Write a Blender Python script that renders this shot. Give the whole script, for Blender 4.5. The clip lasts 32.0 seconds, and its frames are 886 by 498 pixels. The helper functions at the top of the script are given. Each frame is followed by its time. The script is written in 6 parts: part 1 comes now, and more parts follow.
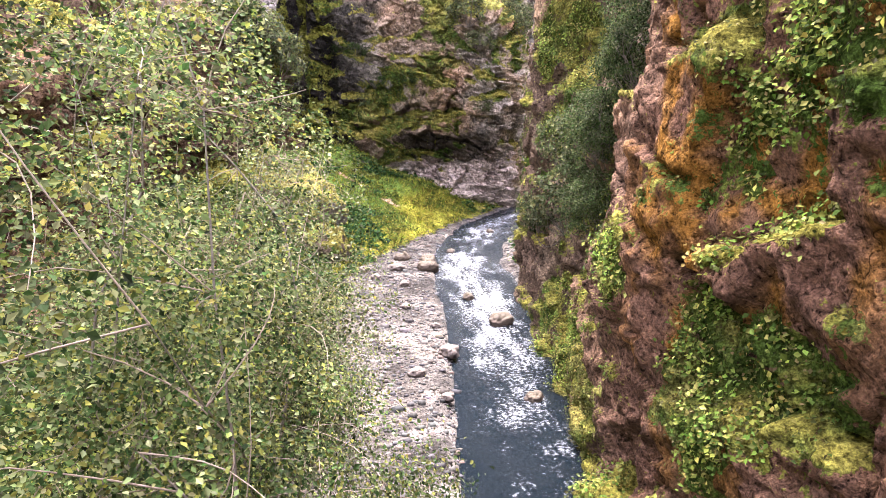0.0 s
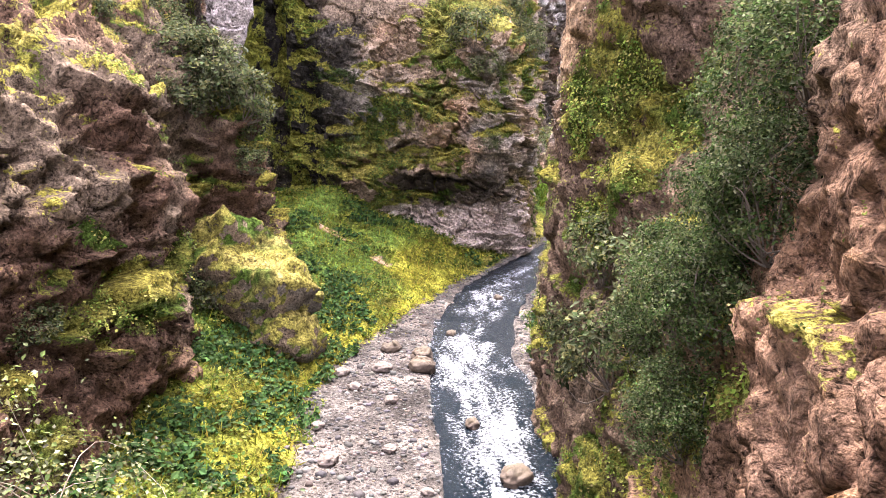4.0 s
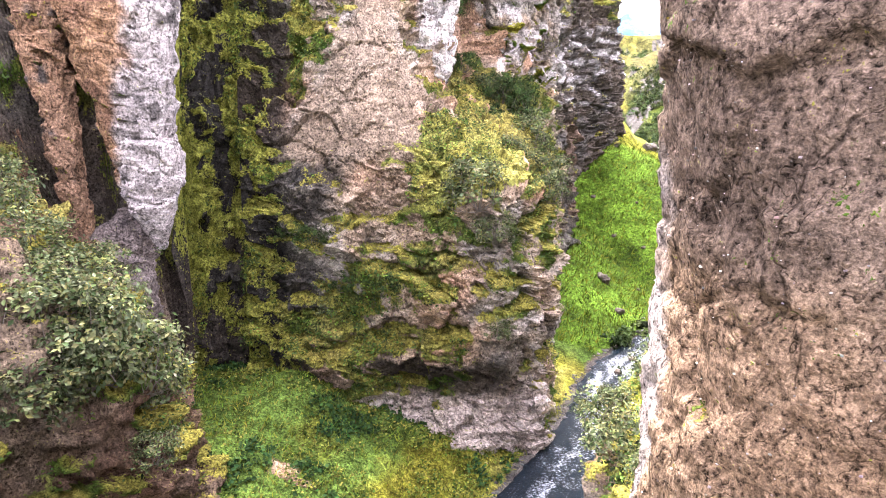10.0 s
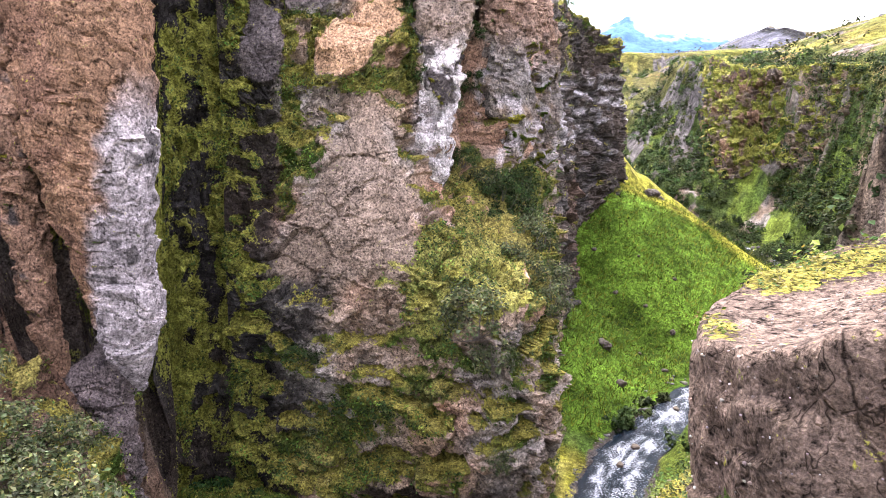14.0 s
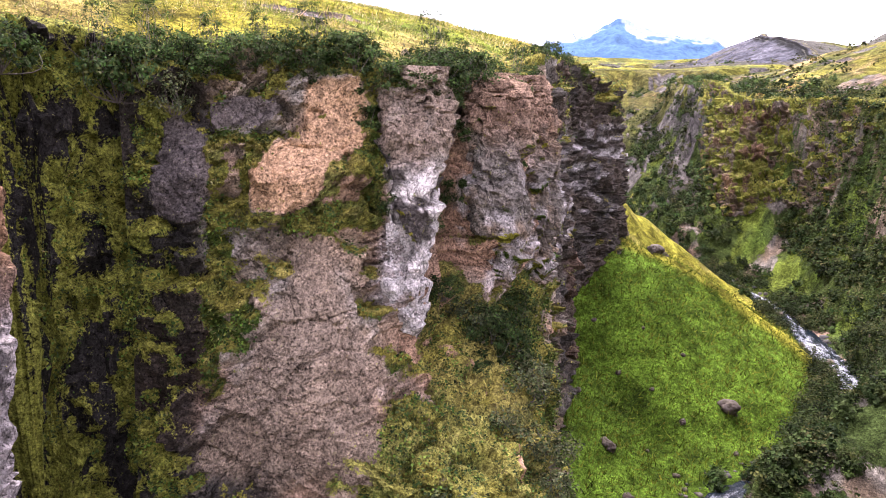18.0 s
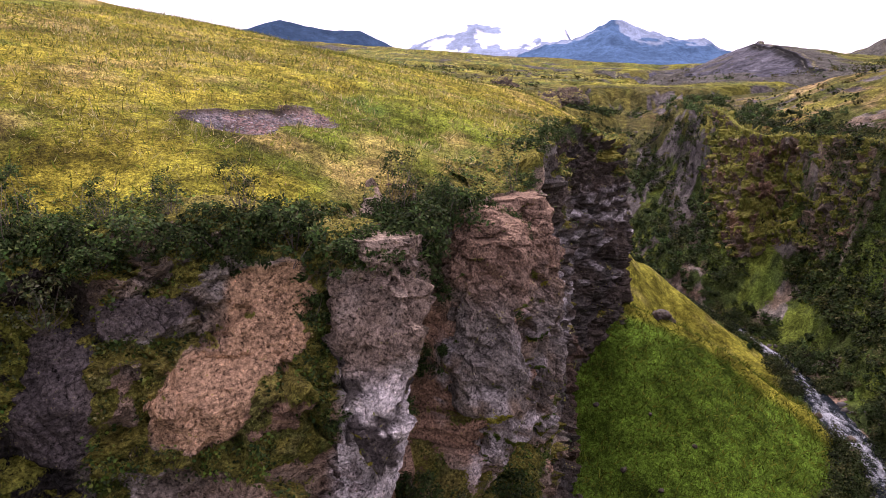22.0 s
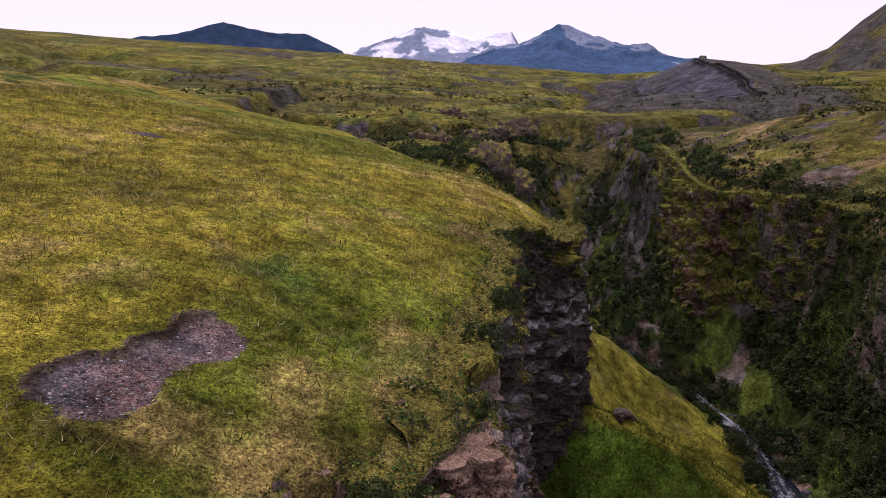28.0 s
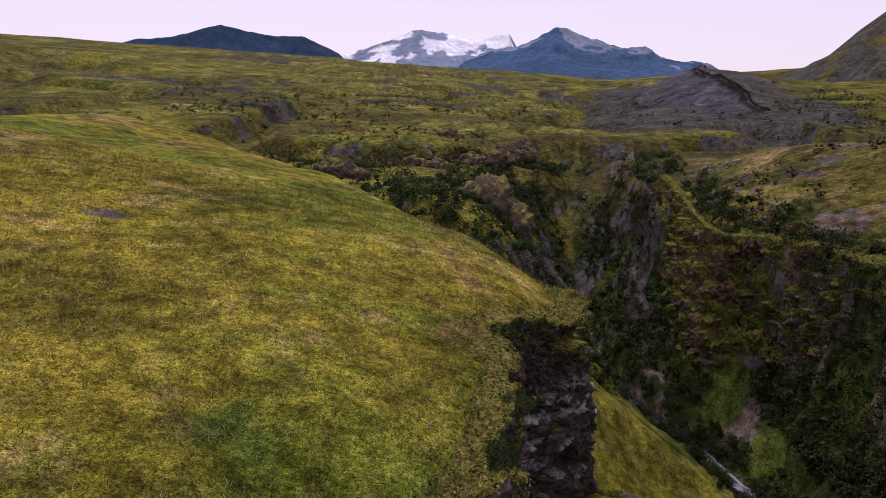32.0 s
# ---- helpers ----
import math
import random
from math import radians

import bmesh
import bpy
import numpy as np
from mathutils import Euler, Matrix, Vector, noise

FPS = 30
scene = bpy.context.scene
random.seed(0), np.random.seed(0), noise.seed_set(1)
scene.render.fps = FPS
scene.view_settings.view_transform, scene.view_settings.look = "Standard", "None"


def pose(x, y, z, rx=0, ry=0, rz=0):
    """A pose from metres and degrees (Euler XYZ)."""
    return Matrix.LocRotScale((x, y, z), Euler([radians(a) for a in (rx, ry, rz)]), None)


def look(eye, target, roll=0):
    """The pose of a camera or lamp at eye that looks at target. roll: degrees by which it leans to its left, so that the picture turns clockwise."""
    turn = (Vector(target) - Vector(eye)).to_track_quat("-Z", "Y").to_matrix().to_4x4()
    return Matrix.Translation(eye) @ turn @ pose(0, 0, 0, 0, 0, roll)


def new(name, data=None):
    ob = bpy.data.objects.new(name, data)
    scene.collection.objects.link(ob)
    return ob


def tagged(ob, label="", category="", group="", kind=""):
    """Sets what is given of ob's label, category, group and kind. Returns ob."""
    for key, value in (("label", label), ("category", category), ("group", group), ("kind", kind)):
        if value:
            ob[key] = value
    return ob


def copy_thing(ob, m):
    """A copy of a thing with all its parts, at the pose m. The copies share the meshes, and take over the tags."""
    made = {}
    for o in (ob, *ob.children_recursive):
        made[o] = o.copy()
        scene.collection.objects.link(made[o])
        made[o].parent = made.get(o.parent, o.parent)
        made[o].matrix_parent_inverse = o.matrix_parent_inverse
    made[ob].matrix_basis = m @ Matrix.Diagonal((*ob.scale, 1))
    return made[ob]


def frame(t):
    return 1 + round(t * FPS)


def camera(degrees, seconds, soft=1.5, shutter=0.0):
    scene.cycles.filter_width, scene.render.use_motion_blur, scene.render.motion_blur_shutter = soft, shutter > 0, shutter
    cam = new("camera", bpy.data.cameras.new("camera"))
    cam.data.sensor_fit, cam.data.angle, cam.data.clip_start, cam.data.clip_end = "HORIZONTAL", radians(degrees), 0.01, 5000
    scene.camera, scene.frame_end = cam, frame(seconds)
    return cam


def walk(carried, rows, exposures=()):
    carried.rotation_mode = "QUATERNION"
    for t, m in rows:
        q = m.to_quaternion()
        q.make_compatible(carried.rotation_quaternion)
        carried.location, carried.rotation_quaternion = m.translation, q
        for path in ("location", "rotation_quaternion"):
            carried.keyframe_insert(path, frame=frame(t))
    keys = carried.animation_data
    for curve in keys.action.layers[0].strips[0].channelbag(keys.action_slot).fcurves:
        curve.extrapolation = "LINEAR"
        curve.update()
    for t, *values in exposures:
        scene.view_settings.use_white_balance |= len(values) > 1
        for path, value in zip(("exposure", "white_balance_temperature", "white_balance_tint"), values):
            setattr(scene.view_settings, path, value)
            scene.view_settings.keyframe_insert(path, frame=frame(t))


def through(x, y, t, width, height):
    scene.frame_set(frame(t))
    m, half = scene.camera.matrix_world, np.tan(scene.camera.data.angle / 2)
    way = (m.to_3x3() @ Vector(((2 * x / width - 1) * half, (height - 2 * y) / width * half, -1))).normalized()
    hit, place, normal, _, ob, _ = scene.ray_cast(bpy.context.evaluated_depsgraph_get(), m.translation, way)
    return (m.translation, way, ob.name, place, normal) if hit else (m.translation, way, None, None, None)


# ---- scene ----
cam = camera(65.7, 32.0, 0.5)
METRES, EYE, TILT, LEAN, TURN = 100.0, 12.5, -12.5, 0.0, 0.0
ROWS = [
    (0.0, 0.0, 0.0, 0.0, 0.0, 0.0, -0.0),
    (0.5, 0.0005, 0.0114, 0.0096, 0.02, -0.06, -0.02),
    (1.0, 0.0009, 0.0239, 0.0176, 0.09, -0.1, 0.02),
    (1.5, 0.0015, 0.0372, 0.0252, 0.13, -0.09, -0.02),
    (2.0, 0.0018, 0.0506, 0.0322, 0.16, -0.1, -0.04),
    (2.5, 0.0023, 0.0639, 0.0358, 0.19, -0.13, -0.06),
    (4.5, 0.0041, 0.1127, 0.0675, 0.4, -0.15, -0.04),
    (5.0, 0.0046, 0.1265, 0.0804, 0.44, -0.12, -0.04),
    (5.5, 0.0056, 0.1393, 0.093, 0.5, -0.11, -0.03),
    (6.0, 0.0065, 0.1515, 0.1057, 0.55, -0.13, -0.04),
    (6.5, 0.0075, 0.1636, 0.1185, 0.59, -0.11, 0.01),
    (7.0, 0.0086, 0.1749, 0.131, 0.65, -0.09, 0.01),
    (7.5, 0.0091, 0.187, 0.1433, 0.71, -0.08, 0.01),
    (8.0, 0.0085, 0.1996, 0.1561, 0.74, -0.04, -0.01),
    (8.5, 0.0081, 0.2125, 0.1687, 0.79, -0.02, 0.0),
    (9.0, 0.0089, 0.2256, 0.1817, 0.85, 0.01, -0.0),
    (9.5, 0.0098, 0.2361, 0.1944, 0.89, 0.04, -0.03),
    (10.0, 0.0105, 0.2426, 0.2065, 0.9, 0.06, -0.02),
    (10.5, 0.0112, 0.246, 0.2178, 0.94, 0.08, -0.01),
    (11.0, 0.012, 0.2474, 0.2285, 0.97, 0.1, -0.08),
    (11.5, 0.0121, 0.2478, 0.239, 0.99, 0.09, -0.15),
    (12.0, 0.0116, 0.2474, 0.2493, 0.93, 0.07, -0.15),
    (12.5, 0.0111, 0.2478, 0.2594, 0.93, 0.09, -0.18),
    (13.0, 0.0107, 0.2524, 0.2698, 0.88, 0.12, -0.23),
    (13.5, 0.0112, 0.2589, 0.2806, 0.86, 0.1, -0.25),
    (14.0, 0.0119, 0.2662, 0.2919, 0.82, 0.09, -0.27),
    (14.5, 0.0132, 0.2757, 0.3041, 0.71, 0.1, -0.21),
    (16.5, 0.017, 0.3153, 0.3541, 0.21, 0.05, -0.11),
    (17.0, 0.0179, 0.3293, 0.3664, 0.2, 0.08, -0.08),
    (17.5, 0.019, 0.3506, 0.3812, 0.16, 0.09, -0.12),
    (18.0, 0.0211, 0.3728, 0.3959, 0.13, 0.1, -0.16),
    (18.5, 0.0235, 0.394, 0.4103, 0.07, 0.14, -0.08),
    (19.0, 0.0252, 0.4115, 0.4245, -0.02, 0.12, -0.12),
    (19.5, 0.0271, 0.4254, 0.4378, -0.05, 0.12, -0.12),
    (20.0, 0.0283, 0.437, 0.451, -0.13, 0.1, -0.15),
    (20.5, 0.0296, 0.4464, 0.4633, -0.18, 0.13, -0.1),
    (21.0, 0.0306, 0.4549, 0.4756, -0.24, 0.13, -0.1),
    (21.5, 0.0312, 0.4627, 0.4878, -0.3, 0.07, -0.14),
    (22.0, 0.0317, 0.47, 0.4999, -0.34, 0.04, -0.13),
    (22.5, 0.0323, 0.4774, 0.5118, -0.4, 0.04, -0.12),
    (23.0, 0.0331, 0.4846, 0.5237, -0.46, 0.04, -0.08),
    (23.5, 0.0337, 0.4917, 0.5357, -0.64, 0.03, -0.06),
    (24.0, 0.034, 0.4991, 0.5474, -1.03, 0.05, 0.04),
    (24.5, 0.0349, 0.5067, 0.5593, -1.59, 0.06, 0.16),
    (25.0, 0.0357, 0.5141, 0.5713, -2.21, 0.06, 0.29),
    (25.5, 0.0364, 0.5211, 0.5834, -2.72, 0.07, 0.41),
    (27.5, 0.042, 0.5492, 0.6303, -4.15, 0.1, 0.7),
    (28.0, 0.043, 0.557, 0.6422, -4.4, 0.1, 0.76),
    (28.5, 0.0444, 0.5651, 0.6541, -4.57, 0.12, 0.81),
    (29.0, 0.0459, 0.573, 0.6654, -4.58, 0.12, 0.8),
    (29.5, 0.0479, 0.5817, 0.6776, -4.57, 0.12, 0.79),
    (30.0, 0.05, 0.591, 0.6897, -4.57, 0.14, 0.76),
    (30.5, 0.0518, 0.6007, 0.7019, -4.57, 0.16, 0.75),
    (31.0, 0.0533, 0.6104, 0.7144, -4.57, 0.17, 0.74),
    (31.5, 0.0552, 0.6205, 0.7269, -4.57, 0.17, 0.73),
    (32.0, 0.0573, 0.6313, 0.7394, -4.58, 0.19, 0.71),
]
walk(cam, [(t, pose(0, 0, EYE, TILT, LEAN, TURN) @ pose(METRES * x, METRES * y, METRES * z, 90 + pitch, roll, yaw)) for t, x, y, z, yaw, pitch, roll in ROWS],
     exposures=[(0.0, 3.84, 6380, 22), (2.5, 3.68, 6600, 22), (6.0, 4.05, 6550, 20), (9.0, 4.15, 6450, 18), (11.0, 4.0, 6300, 19), (13.0, 3.45, 6150, 19), (17.0, 2.95, 6300, 25), (19.0, 2.4, 6450, 30),
                (21.0, 1.7, 6550, 35), (23.0, 1.15, 6500, 36), (25.5, 0.65, 6400, 36), (32.0, 0.08, 6350, 34)])

# ---- sky and sun: a bright overcast day ----
SUN_AZIMUTH, SUN_HEIGHT = 352.0, 62.0
world = bpy.data.worlds.new("sky")
scene.world = world
world.use_nodes = True
wn, wl = world.node_tree.nodes, world.node_tree.links
wn.clear()
w_out, w_add = wn.new("ShaderNodeOutputWorld"), wn.new("ShaderNodeAddShader")
w_blue, w_cloud = wn.new("ShaderNodeBackground"), wn.new("ShaderNodeBackground")
w_sky = wn.new("ShaderNodeTexSky")
w_sky.sky_type, w_sky.sun_disc = "NISHITA", False
w_sky.sun_elevation, w_sky.sun_rotation = radians(SUN_HEIGHT), radians(SUN_AZIMUTH)
w_blue.inputs[1].default_value = 0.03
w_cloud.inputs[0].default_value = (1.0, 0.95, 1.02, 1)
w_cloud.inputs[1].default_value = 0.61
wl.new(w_sky.outputs[0], w_blue.inputs[0])
wl.new(w_blue.outputs[0], w_add.inputs[0])
wl.new(w_cloud.outputs[0], w_add.inputs[1])
wl.new(w_add.outputs[0], w_out.inputs[0])
sun = new("sun", bpy.data.lights.new("sun", "SUN"))
sun.data.energy, sun.data.angle, sun.data.color = 2.6, radians(28), (1.0, 0.95, 0.88)
_a, _h = radians(SUN_AZIMUTH), radians(SUN_HEIGHT)
sun.matrix_world = look((math.sin(_a) * math.cos(_h) * 100, math.cos(_a) * math.cos(_h) * 100, math.sin(_h) * 100), (0, 0, 0))


# ---- number helpers ----
def smooth(a, b, x):
    t = np.clip((x - a) / (b - a), 0, 1)
    return t * t * (3 - 2 * t)


def mix(a, b, t):
    return a + (b - a) * t


def hashed(i, j, k, seed):
    h = (i.astype(np.int64) * 374761393 + j.astype(np.int64) * 668265263 + k.astype(np.int64) * 2147483647 + seed * 1274126177) & 0xFFFFFFFF
    h = ((h ^ (h >> 13)) * 1274126177) & 0xFFFFFFFF
    h = ((h ^ (h >> 16)) * 2246822519) & 0xFFFFFFFF
    return ((h ^ (h >> 15)) & 0xFFFFFF).astype(np.float64) / 0xFFFFFF


def value_noise(x, y, z, seed=0):
    """Smooth noise of about -1 to 1."""
    xi, yi, zi = np.floor(x), np.floor(y), np.floor(z)
    fx, fy, fz = x - xi, y - yi, z - zi
    fx, fy, fz = [f * f * f * (f * (f * 6 - 15) + 10) for f in (fx, fy, fz)]
    total = 0
    for a in (0, 1):
        for b in (0, 1):
            for c in (0, 1):
                wgt = (fx if a else 1 - fx) * (fy if b else 1 - fy) * (fz if c else 1 - fz)
                total = total + wgt * hashed(xi + a, yi + b, zi + c, seed)
    return total * 2 - 1


def fbm(p, scale, octaves=4, seed=0, gain=0.5, squash=1.0):
    x, y, z = p[..., 0] / scale, p[..., 1] / scale, p[..., 2] / scale * squash
    total, amp, norm = 0, 1.0, 0
    for o in range(octaves):
        total = total + amp * value_noise(x + 13.7 * o, y - 7.1 * o, z + 3.3 * o, seed + o)
        norm += amp
        amp *= gain
        x, y, z = x * 2.03, y * 2.03, z * 2.03
    return total / norm


def ridged(p, scale, octaves=4, seed=0, squash=1.0):
    x, y, z = p[..., 0] / scale, p[..., 1] / scale, p[..., 2] / scale * squash
    total, amp, norm = 0, 1.0, 0
    for o in range(octaves):
        total = total + amp * (1 - np.abs(value_noise(x + 5.7 * o, y - 9.1 * o, z + 2.3 * o, seed + o)) * 2)
        norm += amp
        amp *= 0.5
        x, y, z = x * 2.1, y * 2.1, z * 2.1
    return total / norm


def cells(p, sx, sy, sz, seed=0):
    """Blocks of rock: nearest cell's random number, the gap to the next one, and the tilt of its face."""
    q = np.stack([p[..., 0] / sx, p[..., 1] / sy, p[..., 2] / sz], -1)
    base = np.floor(q)
    d1 = np.full(q.shape[:-1], 9.0)
    d2, rnd, tilt = d1.copy(), np.zeros_like(d1), np.zeros_like(d1)
    for a in (-1, 0, 1):
        for b in (-1, 0, 1):
            for c in (-1, 0, 1):
                i, j, k = base[..., 0] + a, base[..., 1] + b, base[..., 2] + c
                ha, hb, hc = hashed(i, j, k, seed), hashed(i, j, k, seed + 1), hashed(i, j, k, seed + 2)
                dx, dy, dz = q[..., 0] - i - ha, q[..., 1] - j - hb, q[..., 2] - k - hc
                d = np.sqrt(dx * dx + dy * dy + dz * dz)
                near = d < d1
                d2 = np.where(near, d1, np.minimum(d2, d))
                rnd = np.where(near, hashed(i, j, k, seed + 3), rnd)
                tilt = np.where(near, dx * (hb - 0.5) + dy * (hc - 0.5) + dz * (ha - 0.35), tilt)
                d1 = np.where(near, d, d1)
    return rnd, d2 - d1, tilt


def line_distance(x, y, pts):
    """Distance to a plan line; positive on its left."""
    best, sign = np.full(x.shape, 1e18), np.ones(x.shape)
    along = np.zeros(x.shape)
    run = 0.0
    for (ax, ay), (bx, by) in zip(pts[:-1], pts[1:]):
        ux, uy = bx - ax, by - ay
        ln = math.hypot(ux, uy)
        t = np.clip(((x - ax) * ux + (y - ay) * uy) / ln ** 2, 0, 1)
        d = (x - ax - t * ux) ** 2 + (y - ay - t * uy) ** 2
        near = d < best
        sign = np.where(near, np.sign(ux * (y - ay) - uy * (x - ax)), sign)
        along = np.where(near, run + t * ln, along)
        best = np.where(near, d, best)
        run += ln
    return np.sqrt(best) * np.where(sign == 0, 1, sign), along


def colour_mix(cols, weights):
    """Blend pigments one over another by masks."""
    out = np.broadcast_to(np.array(cols[0]), weights[0].shape + (3,)).copy()
    for c, w in zip(cols[1:], weights):
        out = out + (np.array(c) - out) * np.clip(w, 0, 1)[..., None]
    return out


def mesh_from(name, verts, faces, mat, colours=None, smooth_shade=True, extra=None, tones=None):
    """A mesh from numpy vertices and faces of one size, with a pigment per vertex."""
    me = bpy.data.meshes.new(name)
    n, k = faces.shape
    me.vertices.add(len(verts))
    me.vertices.foreach_set("co", verts.astype(np.float32).ravel())
    me.loops.add(n * k)
    me.loops.foreach_set("vertex_index", faces.astype(np.int32).ravel())
    me.polygons.add(n)
    me.polygons.foreach_set("loop_start", np.arange(0, n * k, k, dtype=np.int32))
    me.polygons.foreach_set("use_smooth", np.full(n, smooth_shade))
    if colours is not None:
        at = me.attributes.new("pigment", "FLOAT_COLOR", "POINT")
        at.data.foreach_set("color", np.concatenate([colours, np.ones((len(colours), 1))], 1).astype(np.float32).ravel())
    for key, tone in (tones or {}).items():
        at = me.attributes.new(key, "FLOAT_COLOR", "POINT")
        at.data.foreach_set("color", np.concatenate([tone, np.ones((len(tone), 1))], 1).astype(np.float32).ravel())
    if extra is not None:
        at = me.attributes.new("veg", "FLOAT", "POINT")
        at.data.foreach_set("value", extra.astype(np.float32).ravel())
    me.update(calc_edges=True)
    me.materials.append(mat)
    return me


def grid_faces(n, m):
    i = np.arange(n * m).reshape(n, m)
    return np.stack([i[:-1, :-1], i[1:, :-1], i[1:, 1:], i[:-1, 1:]], -1).reshape(-1, 4)


def grid_normals(p):
    a = np.gradient(p, axis=0)
    b = np.gradient(p, axis=1)
    nrm = np.cross(a, b)
    return nrm / np.maximum(np.linalg.norm(nrm, axis=-1, keepdims=True), 1e-9)


# ---- materials ----
def node_material(name):
    m = bpy.data.materials.new(name)
    m.use_nodes = True
    nt = m.node_tree
    return m, nt, nt.nodes["Principled BSDF"]


def speckled(nt, scale, detail, low, high, rough=0.6):
    tc = nt.nodes.new("ShaderNodeNewGeometry")
    nz = nt.nodes.new("ShaderNodeTexNoise")
    nz.inputs["Scale"].default_value, nz.inputs["Detail"].default_value, nz.inputs["Roughness"].default_value = scale, detail, rough
    nt.links.new(tc.outputs["Position"], nz.inputs["Vector"])
    mr = nt.nodes.new("ShaderNodeMapRange")
    mr.inputs[1].default_value, mr.inputs[2].default_value, mr.inputs[3].default_value, mr.inputs[4].default_value = 0.25, 0.75, low, high
    nt.links.new(nz.outputs["Fac"], mr.inputs[0])
    return nz, mr


def pigment_material(name, fine, coarse, contrast, bump, depth, rough=0.9, spec=0.2):
    """Ground and rock: pigment with grain at two sizes and a fine relief."""
    m, nt, b = node_material(name)
    at = nt.nodes.new("ShaderNodeAttribute")
    at.attribute_name = "pigment"
    n1, m1 = speckled(nt, fine, 9, 1 - contrast, 1 + contrast, 0.75)
    n2, m2 = speckled(nt, coarse, 4, 1 - contrast * 0.7, 1 + contrast * 0.7)
    n3, m3 = speckled(nt, fine * 3.7, 6, 1 - contrast * 0.6, 1 + contrast * 0.6, 0.8)
    mul0 = nt.nodes.new("ShaderNodeMath")
    mul0.operation = "MULTIPLY"
    nt.links.new(m2.outputs[0], mul0.inputs[0])
    nt.links.new(m3.outputs[0], mul0.inputs[1])
    mul = nt.nodes.new("ShaderNodeMath")
    mul.operation = "MULTIPLY"
    nt.links.new(m1.outputs[0], mul.inputs[0])
    nt.links.new(mul0.outputs[0], mul.inputs[1])
    sc = nt.nodes.new("ShaderNodeVectorMath")
    sc.operation = "SCALE"
    nt.links.new(at.outputs["Color"], sc.inputs[0])
    nt.links.new(mul.outputs[0], sc.inputs["Scale"])
    nt.links.new(sc.outputs[0], b.inputs["Base Color"])
    bp = nt.nodes.new("ShaderNodeBump")
    bp.inputs["Strength"].default_value, bp.inputs["Distance"].default_value = bump, depth
    nt.links.new(n1.outputs["Fac"], bp.inputs["Height"])
    nt.links.new(bp.outputs[0], b.inputs["Normal"])
    b.inputs["Roughness"].default_value = rough
    b.inputs["Specular IOR Level"].default_value = spec
    return m


def noise_node(nt, vector, scale, detail, rough):
    n = nt.nodes.new("ShaderNodeTexNoise")
    n.inputs["Scale"].default_value, n.inputs["Detail"].default_value, n.inputs["Roughness"].default_value = scale, detail, rough
    nt.links.new(vector, n.inputs["Vector"])
    return n


def ranged(nt, value, a, b, low, high):
    r = nt.nodes.new("ShaderNodeMapRange")
    r.inputs[1].default_value, r.inputs[2].default_value, r.inputs[3].default_value, r.inputs[4].default_value = a, b, low, high
    nt.links.new(value, r.inputs[0])
    return r.outputs[0]


def maths(nt, kind, a, b):
    n = nt.nodes.new("ShaderNodeMath")
    n.operation = kind
    for i, v in enumerate((a, b)):
        if isinstance(v, (int, float)):
            n.inputs[i].default_value = v
        else:
            nt.links.new(v, n.inputs[i])
    return n.outputs[0]


def scaled(nt, colour, factor):
    n = nt.nodes.new("ShaderNodeVectorMath")
    n.operation = "SCALE"
    nt.links.new(colour, n.inputs[0])
    nt.links.new(factor, n.inputs["Scale"])
    return n.outputs[0]


def voronoi(nt, vector, scale, feature="F1"):
    n = nt.nodes.new("ShaderNodeTexVoronoi")
    n.feature = feature
    n.inputs["Scale"].default_value = scale
    nt.links.new(vector, n.inputs["Vector"])
    return n


def warped(nt, pos, noise, amount, stretch=(1, 1, 1)):
    w = nt.nodes.new("ShaderNodeVectorMath")
    w.operation = "MULTIPLY_ADD"
    nt.links.new(noise, w.inputs[0])
    w.inputs[1].default_value = (amount, amount, amount)
    nt.links.new(pos, w.inputs[2])
    s = nt.nodes.new("ShaderNodeVectorMath")
    s.operation = "MULTIPLY"
    nt.links.new(w.outputs[0], s.inputs[0])
    s.inputs[1].default_value = stretch
    return s.outputs[0]


